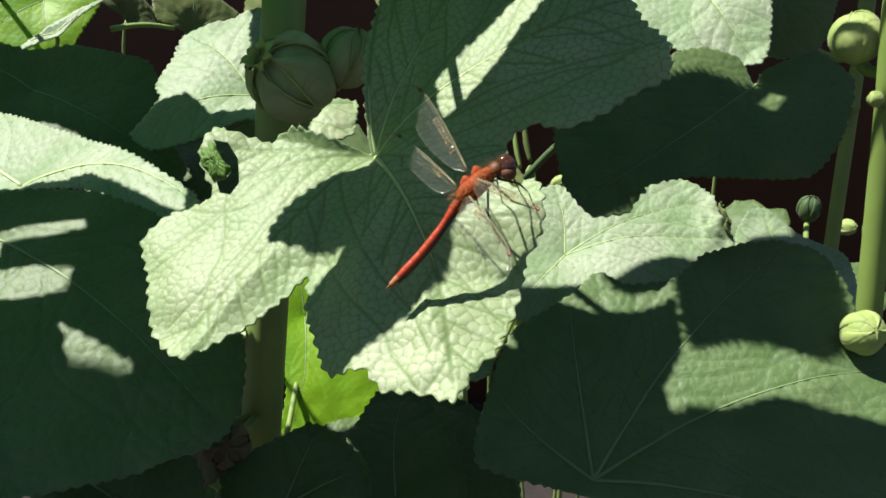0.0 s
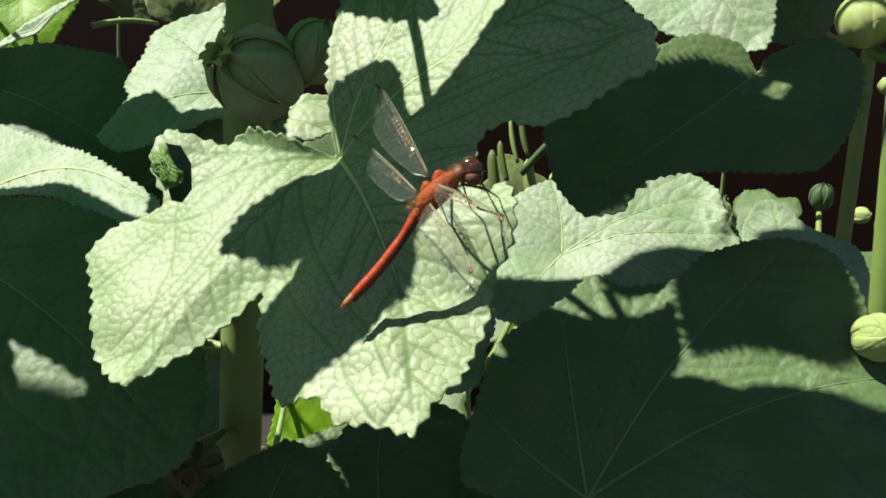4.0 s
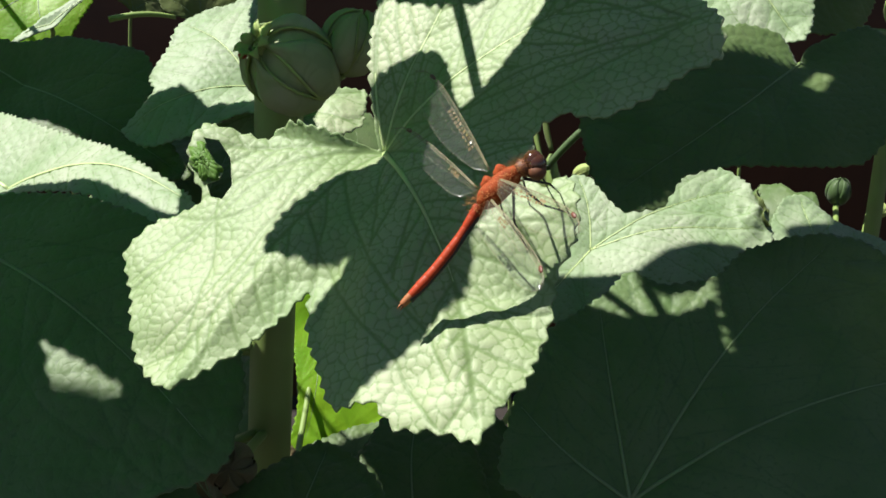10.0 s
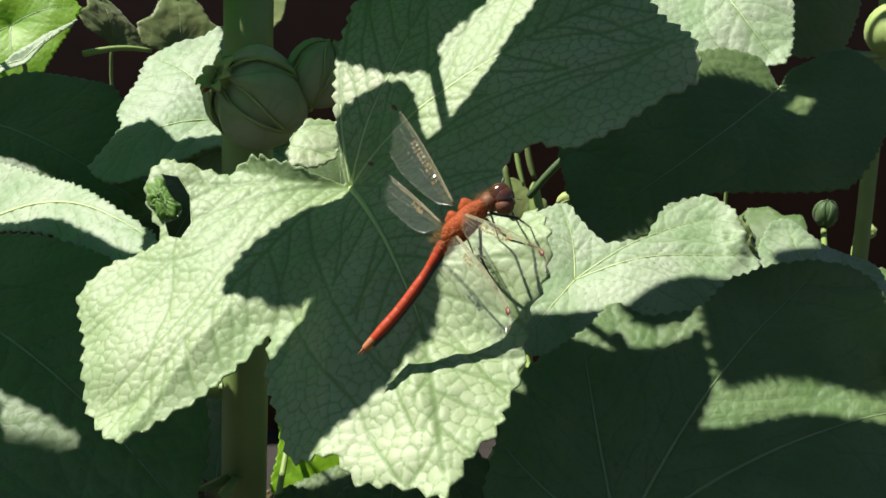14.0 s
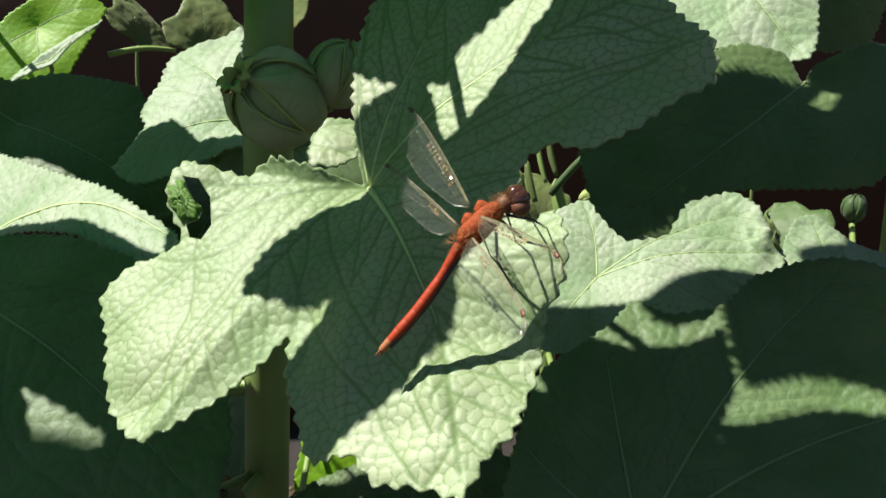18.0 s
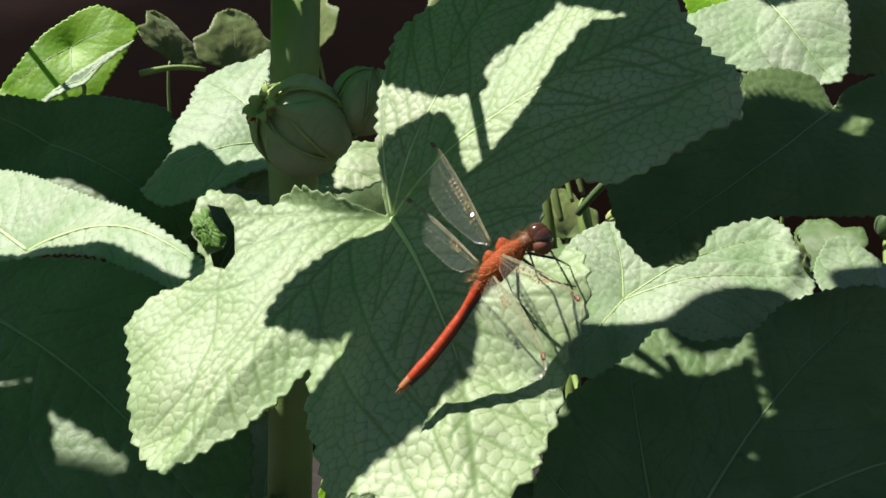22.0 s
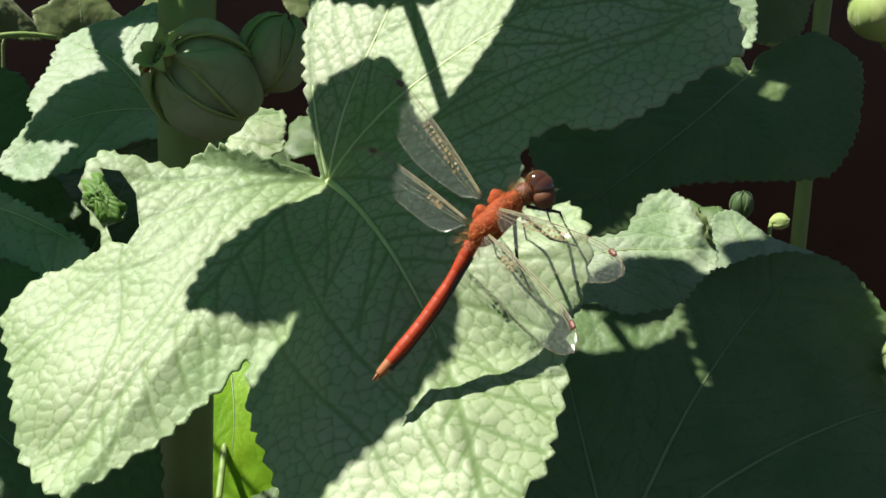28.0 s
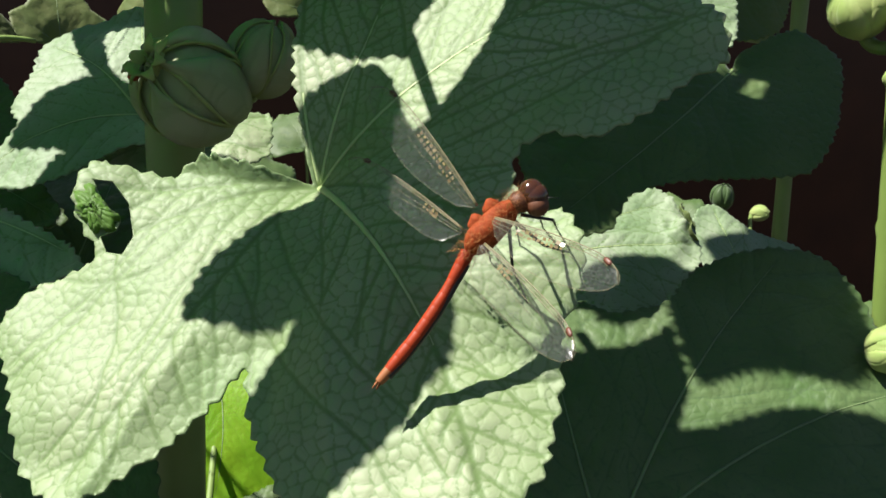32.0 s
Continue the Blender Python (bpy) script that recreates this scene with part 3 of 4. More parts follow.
def petiole(leaf, to=None, r=0.0013, hang=0.05, which=None):
    """The leaf's own stalk, from under its joint in a bow to a stem."""
    m = leaf.matrix_basis
    j = m @ Vector((0, 0, -0.0006))
    down = (m.to_3x3() @ Vector((0, 0, -1))).normalized()
    if to is None:
        lines = LINES if which is None else [LINES[k] for k in which]
        to = min((ln(s / 60) for ln in lines for s in range(61)), key=lambda p: (p - (j - Vector((0, 0, hang)))).length)
    to = Vector(to)
    c1 = j + down * min(0.03, (to - j).length * 0.4)
    pts = []
    for i in range(17):
        t = i / 16
        pts.append((1 - t) ** 3 * j + 3 * (1 - t) ** 2 * t * c1 + 3 * (1 - t) * t * t * (c1.lerp(to, 0.6) - Vector((0, 0, 0.3 * hang))) + t ** 3 * to)
    inv = m.inverted()
    bm = bmesh.new()
    tube(bm, [inv @ p for p in pts], [r * (1 + 0.5 * i / 16) for i in range(17)], 8)
    part("leaf_stalk", bm, STALK, leaf)


LIT = "pale downy grey-green hollyhock leaf with toothed lobes, sunlit"
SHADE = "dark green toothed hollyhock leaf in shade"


def hero_shape(x, y):
    """The upturned edge by the tear, and the side and middle lobes creased along their ribs."""
    z = 0.004 * math.exp(-(((x + 0.047) / 0.011) ** 2 + ((y - 0.006) / 0.010) ** 2))
    d = 0.8 * (x + 0.021) - 0.6 * (y + 0.036)
    if d > 0:
        z -= 0.0048 * (1 - math.exp(-d / 0.009)) * max(0, min(1, (-y - 0.030) / 0.012)) * max(0, min(1, (0.004 - x) / 0.012))
    d = 0.95 * (x - 0.021) + 0.3 * (y + 0.059)
    if d > 0:
        z -= 0.0085 * (1 - math.exp(-d / 0.013)) * max(0, min(1, (-y - 0.040) / 0.015))
    q = -0.335 * x - 0.942 * y  # the far rim of the side lobe is turned up
    if q < 0.0045:
        z += 0.0036 * min(1.3, (0.0045 - q) / 0.0045) ** 1.5 * max(0, min(1, (x + 0.031) / 0.006)) * max(0, min(1, (-0.003 - x) / 0.006))
    return z


def height_hero(x, y):
    return 0.016 * (1 - math.exp(-math.hypot(x, y) / 0.020)) + 0.011 * x - 0.005 * y + hero_shape(x, y)


hero = mallow_leaf("hollyhock_leaf", LEAF_HERO, BLADE, 0.0, 0.0013, 0.0006, 0.00055, 0.0014, 3, net=0.0028, quilt=0.78, tubes=(3, 5, 6, 7), strong=3, bend=(0.011, -0.005, 0.12, -0.12, -0.04), shape=hero_shape, sunk=(0.016, 0.020), vein_r=0.00090, hole=[(x / 1000, y / 1000) for x, y in TEAR],
                   vein_at=(176, 197, 233, 288, 319, 15, 57, 84), bows=(0.02, -0.03, 0.02, 0.07, 0.02, 0.04, 0.0, 0.02), label="large lobed grey-green hollyhock leaf under a dragonfly")
petiole(hero, which=[0])
bm = bmesh.new()
mid = Vector((sum(p[0] for p in SCRAP), sum(p[1] for p in SCRAP))) / len(SCRAP)
levels = []
for s in (1.0, 0.72, 0.42, 0.12):  # a curled scrap by the tear, with a ragged rim
    lev = []
    for i in range(42):
        p = Vector(SCRAP[i // 6]).lerp(Vector(SCRAP[(i // 6 + 1) % 7]), (i % 6) / 6)
        q = (mid + (p - mid) * s * (1 + 0.10 * math.sin(5.3 * i) * (s > 0.9))) / 1000
        lev.append(bm.verts.new((q.x, q.y, height_hero(q.x, q.y) + 0.0006 + 0.0016 * (1 - s) + 0.0005 * math.sin(1.9 * i + 6 * s))))
    levels.append(lev)
for p, q in zip(levels, levels[1:]):
    for i in range(42):
        bm.faces.new((p[i], p[(i + 1) % 42], q[(i + 1) % 42], q[i]))
bm.faces.new(levels[-1])
# scrap greener than the blade: light shining through it, put into the colour
SCRAPLEAF = leaf_material("backlit_scrap", (0.09, 0.19, 0.02), (0.07, 0.15, 0.015), (0.3, 0.6, 0.02), 0.3, 300, 0.5)
curl = part("torn_edge", bm, SCRAPLEAF, hero, "curled scrap at the tear, coloured bright green as if backlit")
so = curl.modifiers.new("thickness", "SOLIDIFY")
so.thickness = 0.0004


def curled(x, y):
    """Two puckers in the leaf's upper edge."""
    fold = 0.5 + 0.5 * noise.noise((x * 160, y * 160, 1))
    return 0.009 * fold * math.exp(-(((x - 0.041) / 0.006) ** 2 + ((y - 0.046) / 0.009) ** 2)) + 0.011 * fold * math.exp(-(((x - 0.082) / 0.007) ** 2 + ((y - 0.010) / 0.009) ** 2))


def flap(leaf, start, end, inward, width, turn):
    """A bit of the margin rolled up over the blade. start, end: along the margin, in mm."""
    bm = bmesh.new()
    a, b, n_ = Vector((*start, 0)) / 1000, Vector((*end, 0)) / 1000, Vector((*inward, 0)).normalized()
    grid = []
    for i in range(15):
        s = i / 14
        base = a.lerp(b, s) + n_ * 0.0012 * math.sin(9 * s)
        r = width * (0.35 + 0.65 * math.sin(math.pi * s)) * (1 + 0.25 * math.sin(17 * s)) / turn
        grid.append([bm.verts.new(base + n_ * r * (math.sin(turn * w / 7) - 0.2 * w / 7) + Vector((0, 0, 0.0045 + r * (1 - math.cos(turn * w / 7)) + 0.0004 * math.sin(40 * s + 2 * w)))) for w in range(8)])
    for p, q in zip(grid, grid[1:]):
        for j in range(7):
            bm.faces.new((p[j], p[j + 1], q[j + 1], q[j]))
    # darker leaf colour stands in for the side turned from the sun
    fl = part("curled_edge", bm, HALFLIT, leaf, "curled bit of the margin, darker green as if turned from the sun")
    so = fl.modifiers.new("thickness", "SOLIDIFY")
    so.thickness = 0.0004


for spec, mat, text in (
        (LEAF_D, DIMLEAF, "broad dark green hollyhock leaf, a strip of its edge sunlit"), (LEAF_B, SMOOTH, "pale hollyhock leaf with a curled sunlit edge"),
        (LEAF_C, SMOOTH, "small sunlit hollyhock leaf behind a darker one"), (LEAF_E, SHADELEAF, SHADE), (LEAF_F, SMOOTH, LIT), (LEAF_H, HALFLIT, "mid-green hollyhock leaf in half shade"),
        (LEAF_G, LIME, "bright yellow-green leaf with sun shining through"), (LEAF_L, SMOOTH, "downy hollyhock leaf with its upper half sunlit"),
        (LEAF_M, SMOOTH, "folded sunlit hollyhock leaf with a pale rib"), (LEAF_N, DIMLEAF, "broad dark green hollyhock leaf with small sun flecks"), (LEAF_O, SHADELEAF, SHADE),
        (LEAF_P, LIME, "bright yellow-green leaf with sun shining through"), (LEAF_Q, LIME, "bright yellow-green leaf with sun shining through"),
        (LEAF_R1, SHADELEAF, SHADE), (LEAF_R7, SHADELEAF, SHADE), (LEAF_S1, SHADELEAF, SHADE), (LEAF_R5, SHADELEAF, SHADE), (LEAF_R6, SHADELEAF, SHADE), (LEAF_R2, SHADELEAF, SHADE), (LEAF_R3, SHADELEAF, SHADE), (LEAF_Y, BLADE, "small pale hollyhock leaf, its tip sunlit"), (LEAF_Z, BLADE, LIT)):
    made = mallow_leaf("hollyhock_leaf", spec, mat, seed=int(abs(spec[0][0]) * 1e4) % 997, label=text, shape=curled if spec is LEAF_B else None, grain=0.0011, net=0.0045, quilt=0.35 if mat is LIME else 0.9, vein_at=(92, 47, 17, 135, -16) if spec is LEAF_D else (-25, 135) if spec is LEAF_M else None, bows=(0.01, 0.04, 0.06, 0.05, 0.03) if spec is LEAF_D else (0.10, 0.03) if spec is LEAF_M else None, vein_r=0.0008 if spec is LEAF_M else 0.00065 if mat is DIMLEAF else 0.00042)
    petiole(made, which=[4] if spec is LEAF_S1 else [3] if spec is LEAF_E else [3] if spec in (LEAF_B, LEAF_C) else [7] if spec in (LEAF_D, LEAF_Y, LEAF_R2, LEAF_R5) else [0, 3, 4])
    if spec is LEAF_B:
        flap(made, (33, 30), (48, 57), (0.9, -0.35), 0.011, 2.0)
        flap(made, (89, 24), (90, 2), (-1, 0), 0.010, 2.0)

# ---- unseen leaves added overhead, turned to the sun and cut to shade the others ----
RIGHT = Vector((0, 1, 0)).cross(SUN).normalized()
AWAY = SUN.cross(RIGHT).normalized()
JOINT = hero.matrix_basis.translation.copy()


def overhead(u, v, height, margin, label=SHADE, seed=5, hole=(), tooth=0.0013, step=0.0015, teeth=(0.003, 0.0055)):
    """A leaf square to the sun; u, v: its joint's place across the light, in mm, margin likewise."""
    at = JOINT + RIGHT * (u / 1000) + AWAY * (v / 1000) + SUN * height
    m = Matrix((RIGHT, AWAY, SUN)).transposed().to_euler()
    where = (*at, *[math.degrees(a) for a in m])
    rows = [(math.degrees(math.atan2(y - v, x - u)), math.hypot(x - u, y - v)) for x, y in margin]
    return mallow_leaf("hollyhock_leaf", (where, rows), THIN, 0.002, tooth, step, 0.006, 0.0006, seed, label=label, teeth=teeth, hole=[((x - u) / 1000, (y - v) / 1000) for x, y in hole])


OVER = "unseen green hollyhock leaf added overhead to shade the leaves below"
SLOTS = {  # holes cut through two of them to let sun flecks fall below
    4: ((135, 116), (139, 113), (147, 119), (143, 122)),
    8: ((-138, 42), (-107, 41), (-107, 38), (-122, 37), (-136, 38), (-137, 27), (-124, 27), (-112, 25), (-115, 18), (-130, 16), (-142, 17), (-150, 36), (-148, 42))}
CANOPY = [  # joint across the light, height along it, the stems that may bear it, margin
    (29, -15, 0.115, (5,), [(-2, -8), (-9, -10), (-17, -15), (-26, -20), (-32, -28), (-28, -31), (-20, -34), (-12, -36), (-19, -38), (-30, -46), (-45, -60), (-40, -75), (-24, -69), (-14, -65),
                            (-1, -61), (7, -55), (16, -45), (30, -38), (38, -33), (52, -42), (60, -42), (65, -40), (72, -38), (79, -36), (86, -28), (95, -22), (90, -15), (66, 0), (53, -4), (39, -11), (24, -13), (26, 0), (21, 6), (6, 7), (2, 2)]),
    (30, 30, 0.13, (6,), [(3, 8), (23, -7), (27, -2), (37, 0), (48, 3), (58, 8), (55, 30), (40, 38), (8, 36), (-5, 24)]),
    (98, 8, 0.16, (5,), [(44, 37), (57, 36), (78, 38), (97, 33), (108, 29), (116, 23), (135, 14), (150, 10), (150, -20), (110, -25), (92, -20), (86, -8), (76, 0), (62, 10), (50, 24)]),
    (96, 78, 0.14, (5,), [(70, 85), (80, 91), (92, 95), (106, 100), (128, 99), (130, 88), (126, 75), (117, 56), (103, 49), (88, 56), (74, 57), (61, 57)]),
    (96, 108, 0.18, (5,), [(45, 83), (51, 78), (60, 79), (72, 84), (77, 88), (87, 92), (103, 92), (132, 85), (158, 87), (184, 115), (194, 134), (165, 141), (146, 135), (138, 126), (120, 125), (100, 121), (69, 113), (46, 110)]),
    (60, 156, 0.22, (5,), [(-14, 138), (30, 130), (62, 124), (100, 136), (110, 145), (112, 160), (112, 174), (105, 181), (97, 188), (80, 190), (66, 188), (45, 181), (18, 182), (-6, 184), (-24, 176), (-30, 155)]),
    (28, 52, 0.12, (6,), [(2, 34), (40, 25), (58, 24), (56, 36), (43, 38), (43, 43), (55, 53), (60, 60), (65, 75), (59, 73), (49, 72), (38, 71), (27, 76), (14, 82), (3, 82), (2, 60)]),
    (-88, 108, 0.2, (6,), [(-115, 100), (-102, 116), (-78, 122), (-70, 112), (-66, 102), (-90, 92)]),
    (-85, 38, 0.2, (2,), [(-215, 100), (-150, 92), (-120, 74), (-101, 64), (-78, 43), (-60, 34), (-44, 22), (-60, 10), (-92, -3), (-98, -3), (-116, 7), (-134, 11), (-215, 16)]),
    (-110, -45, 0.18, (2,), [(-215, 18), (-140, 13), (-122, 10), (-116, 5), (-114, -14), (-99, -5), (-92, 1), (-60, 18), (-50, 14), (-49, -8), (-60, -8), (-70, -15), (-72, -42), (-62, -54), (-43, -51),
                             (-40, -70), (-60, -120), (-215, -120)]),
    (-120, 180, 0.24, (4,), [(-225, 165), (-150, 152), (-110, 128), (-98, 142), (-84, 158), (-60, 170), (-40, 178), (-50, 230), (-92, 235), (-108, 208), (-140, 193), (-166, 194), (-171, 216), (-176, 264), (-225, 264)]),
    (-4, 40, 0.13, (6,), [(-15, 13), (0, 11), (5, 12), (8, 28), (10, 52), (2, 62), (-14, 67)]),
    (-30, 84, 0.12, (6,), [(-70, 100), (-58, 110), (-30, 111), (0, 104), (4, 84), (4, 74), (-5, 66), (-40, 66), (-70, 70)]),
    (-60, 66, 0.17, (6,), [(-74, 38), (-58, 22), (-36, 26), (-32, 44), (-32, 66), (-36, 108), (-66, 112), (-92, 96), (-86, 76), (-74, 58)]),
    (8, 22, 0.125, (6,), [(-30, 16), (-20, 9), (-7, 4), (1, 5), (4, 9), (9, 14), (15, 21), (24, 26), (40, 25), (40, 34), (0, 36), (-24, 28)]),
    (205, 220, 0.2, (3,), [(150, 180), (250, 180), (260, 260), (160, 250)]),
    (82, 14, 0.15, (5,), [(48, 28), (62, 11), (76, -8), (86, -26), (112, -30), (112, 20), (100, 26), (62, 36), (48, 38)]),
    (-128, 50, 0.215, (2,), [(-152, 55), (-150, 28), (-128, 25), (-110, 28), (-104, 46), (-112, 56), (-132, 60)]),
    (-20, 152, 0.19, (6,), [(-44, 113), (-37, 113), (-34, 134), (2, 134), (4, 150), (0, 168), (-20, 176), (-42, 172), (-47, 140)]),
    (-27, 40, 0.15, (6,), [(-40, 18), (-27, 14), (-12, 11), (-12, 67), (-30, 64), (-40, 56)]),
    (165, 268, 0.24, (3,), [(136, 236), (150, 230), (178, 246), (194, 266), (192, 288), (172, 294), (164, 280), (150, 276), (136, 268)]),
    (-98, 72, 0.23, (2,), [(-142, 62), (-136, 96), (-112, 106), (-84, 92), (-62, 70), (-58, 44), (-82, 38), (-112, 44)]),
    (250, 310, 0.2, (3,), [(200, 292), (250, 285), (300, 295), (306, 325), (250, 336), (200, 328)]),
    (222, 326, 0.16, (3,), [(178, 308), (206, 300), (258, 304), (258, 346), (222, 354), (180, 346)]),
]
canopy = []
for k, (u, v, height, bearers, margin) in enumerate(CANOPY):
    fine = dict(tooth=0.0034, step=0.0006, teeth=(0.0022, 0.0034)) if k in (3, 4) else {}
    lf = overhead(u, v, height, margin, OVER, 40 + k, SLOTS.get(k, ()), **fine)
    petiole(lf, to=LINES[6](0.68) if k == 0 else None, hang=0.0, which=bearers)
    canopy.append(lf)


# ---- a narrow leaf seen on edge beside the yellow-green one, and a stalk ----
SLIP = [(47, 40), (65, 11), (100, 7), (150, 6), (205, 10), (227, 36), (250, 10), (290, 6), (330, 6), (25, 11)]
petiole(mallow_leaf("hollyhock_leaf", ((-0.1690, 0.585, 0.957, 42, 0, 0), SLIP), SMOOTH, 0.002, 0.0008, 0.0015, 0.002, 0.001, 31, net=0.005, vein_at=(47, 227), label="narrow folded pale leaf lit from above"), which=[4])
bm = bmesh.new()
tube(bm, [(-0.150 + 0.036 * t, 0.625 + 0.02 * t, 0.9575 - 0.003 * t + 0.004 * math.sin(2.5 * t)) for t in (i / 8 for i in range(9))], [0.0020 - 0.0006 * i / 8 for i in range(9)], 8)
tagged(part("leaf_stalk", bm, FRESH), "thin yellow-green leaf stalk", "stalk")


# ---- undergrowth further back ----
GENERIC = [(-150, 12), (178, 40), (150, 52), (128, 48), (105, 66), (88, 72), (70, 66), (52, 50), (30, 56), (4, 42), (-28, 14), (-90, 4)]
under = mallow_leaf("hollyhock_leaf", ((0.16, 0.62, 0.66, 35, 0, 20), GENERIC), SHADELEAF, 0.006, 0.0015, 0.002, 0.006, 0.002, 77, label=SHADE, net=0.006, quilt=1.2)
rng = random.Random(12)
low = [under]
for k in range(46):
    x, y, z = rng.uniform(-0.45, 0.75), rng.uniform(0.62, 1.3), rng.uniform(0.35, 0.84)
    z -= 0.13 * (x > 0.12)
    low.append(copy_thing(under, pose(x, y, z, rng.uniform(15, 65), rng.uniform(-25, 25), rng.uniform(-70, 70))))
pale = mallow_leaf("hollyhock_leaf", ((0.16, 1.16, 0.70, 50, 0, 20), GENERIC), HALFLIT, 0.006, 0.0015, 0.002, 0.003, 0.002, 78, label="mid-green hollyhock leaf far back in the bed", net=0.006)
low.append(pale)
for at, turn in (((-0.20, 1.0, 0.94), (60, 10, 30)), ((-0.11, 0.98, 0.955), (70, -15, -40)), ((-0.30, 1.08, 0.95), (55, 20, 60)), ((0.42, 1.12, 0.93), (65, 5, -20)), ((0.04, 1.05, 0.96), (60, -10, 15))):
    low.append(copy_thing(pale, pose(*at, *turn)))
for k, lf in enumerate(low):
    at = lf.matrix_basis.translation
    petiole(lf, to=(at.x + rng.uniform(-0.05, 0.05), at.y + rng.uniform(-0.02, 0.08), 0.0), r=0.0018, hang=0.1)


WILT = [(-150, 8), (178, 16), (150, 24), (128, 18), (105, 27), (88, 22), (70, 30), (52, 20), (30, 24), (4, 16), (-28, 9), (-90, 5)]
for at, turn, seed in (((-0.0705, 0.400, 0.766), (48, 10, 15), 5), ((-0.0434, 0.395, 0.762), (58, -14, -25), 8), ((-0.024, 0.385, 0.765), (44, 25, 10), 11)):
    wilt = mallow_leaf("withered_leaf", ((*at, *turn), WILT), WITHERED, 0.010, 0.0016, 0.0014, 0.0016, 0.006, seed, net=0.005, quilt=1.2, label="curled brown withered leaf low in the shade", group="withered leaves")
    petiole(wilt, which=[0], hang=0.03)
petiole(mallow_leaf("hollyhock_leaf", ((0.0671, 0.400, 0.737, 40, 10, 5), WILT), LIME, 0.004, 0.001, 0.0014, 0.002, 0.002, 21, net=0.005, label="bright yellow-green leaf tip low between dark leaves"), which=[7])


# ---- buds ----
def bud(at, r, turn=(0, 0, 0), label="round green hollyhock bud in its ribbed calyx", long=1.1, to=None, mat=None, spread=0.0):
    """A round bud wrapped by five pointed, ribbed sepals on a short stalk."""
    mat = mat or BUD
    snug = 0.99 if mat is FRESHBUD else 0.93
    ob = tagged(new("hollyhock_bud"), label, "bud", "hollyhock buds")
    ob.matrix_world = pose(*at, *turn)
    bm = bmesh.new()
    blob(bm, (0, 0, 0), (r * snug, r * snug, r * long * snug), None, 16, 30, lambda u, v: 1 + 0.02 * math.cos(math.tau * 5 * v))
    part("core", bm, mat, ob)
    for k in range(5):
        bm = bmesh.new()
        grid = []
        for i in range(13):
            u = i / 12
            half = 0.66 * (1 - u ** 2.2) ** 0.8 + 0.012
            row = []
            for j in range(9):
                w = j / 4 - 1
                th = k * math.tau / 5 + w * half
                el = math.pi * (0.04 + 0.93 * u)
                rr = r * (1.02 + (0.02 if mat is FRESHBUD else 0.05) * (1 - abs(w)) + spread * u * u - 0.05 * abs(w) ** 3 + (0.03 if mat is BUD else 0.015) * math.sin(9 * u + 2 * w + k) * (1 + u) + (0.03 * noise.noise((u * 5, w * 3, k * 3.1)) if mat is BUD else 0))
                row.append(bm.verts.new((rr * math.sin(el) * math.cos(th), rr * math.sin(el) * math.sin(th), -rr * long * math.cos(el))))
            grid.append(row)
        for a, b in zip(grid, grid[1:]):
            for j in range(8):
                bm.faces.new((a[j], a[j + 1], b[j + 1], b[j]))
        sep = part("sepal", bm, mat, ob)
        so = sep.modifiers.new("thickness", "SOLIDIFY")
        so.thickness, so.offset = r * 0.03, -1
        if mat is BUD and r > 0.009:
            bm = bmesh.new()
            for j in (0, 8):
                th = [k * math.tau / 5 + (j / 4 - 1) * (0.66 * (1 - (i / 12) ** 2.2) ** 0.8 + 0.012) for i in range(13)]
                tube(bm, [(1.015 * r * (0.97 + spread * (i / 12) ** 2) * math.sin(math.pi * (0.04 + 0.93 * i / 12)) * math.cos(th[i]), 1.015 * r * (0.97 + spread * (i / 12) ** 2) * math.sin(math.pi * (0.04 + 0.93 * i / 12)) * math.sin(th[i]),
                           -r * long * math.cos(math.pi * (0.04 + 0.93 * i / 12))) for i in range(13)], r * 0.035, 6)
            part("sepal_rim", bm, FRESHBUD, sep, "pale rim of the sepal")
    if spread > 0.05 and mat is BUD:
        tips = random.Random(9)
        for k in range(7):  # curled pale tips of the sepals
            a, lean = k * 0.9 + tips.uniform(-0.2, 0.2), tips.uniform(0.15, 0.4)
            bm = bmesh.new()
            grid = []
            for i in range(6):
                u = i / 5
                c = Vector((math.cos(a) * (0.22 + lean * u * u), math.sin(a) * (0.22 + lean * u * u), long * (1.0 + 0.22 * math.sin(2.2 * u)))) * r
                w = Vector((-math.sin(a), math.cos(a), 0)) * r * 0.22 * (1 - u) ** 0.7
                grid.append([bm.verts.new(c + w * e + Vector((0, 0, 0.05 * r * abs(e) * math.sin(5 * u + k)))) for e in (-1, -0.3, 0.3, 1)])
            for x, y in zip(grid, grid[1:]):
                for j in range(3):
                    bm.faces.new((x[j], x[j + 1], y[j + 1], y[j]))
            tip = part("sepal_tip", bm, FRESHBUD, ob, "curled yellow-green tip of the sepal")
            so = tip.modifiers.new("thickness", "SOLIDIFY")
            so.thickness = r * 0.03
    m = ob.matrix_basis
    foot = m @ Vector((0, 0, -r * long))
    if to is None:
        to = min((ln(s / 60) for ln in LINES for s in range(61)), key=lambda p: (p - foot).length)
    inv = m.inverted()
    bm = bmesh.new()
    a, c, e = Vector((0, 0, -r * long * 0.9)), Vector((0, 0, -r * long * 1.6)), inv @ Vector(to)
    tube(bm, [(1 - t) ** 2 * a + 2 * t * (1 - t) * c + t * t * e for t in (i / 8 for i in range(9))], [r * 0.24] * 9, 8)
    part("bud_stalk", bm, STALK, ob)
    return ob


bud((0.0168, 0.338, 0.9527), 0.0140, (60, 0, -38), "large round green hollyhock bud with veined sepals", 1.0, spread=0.10)
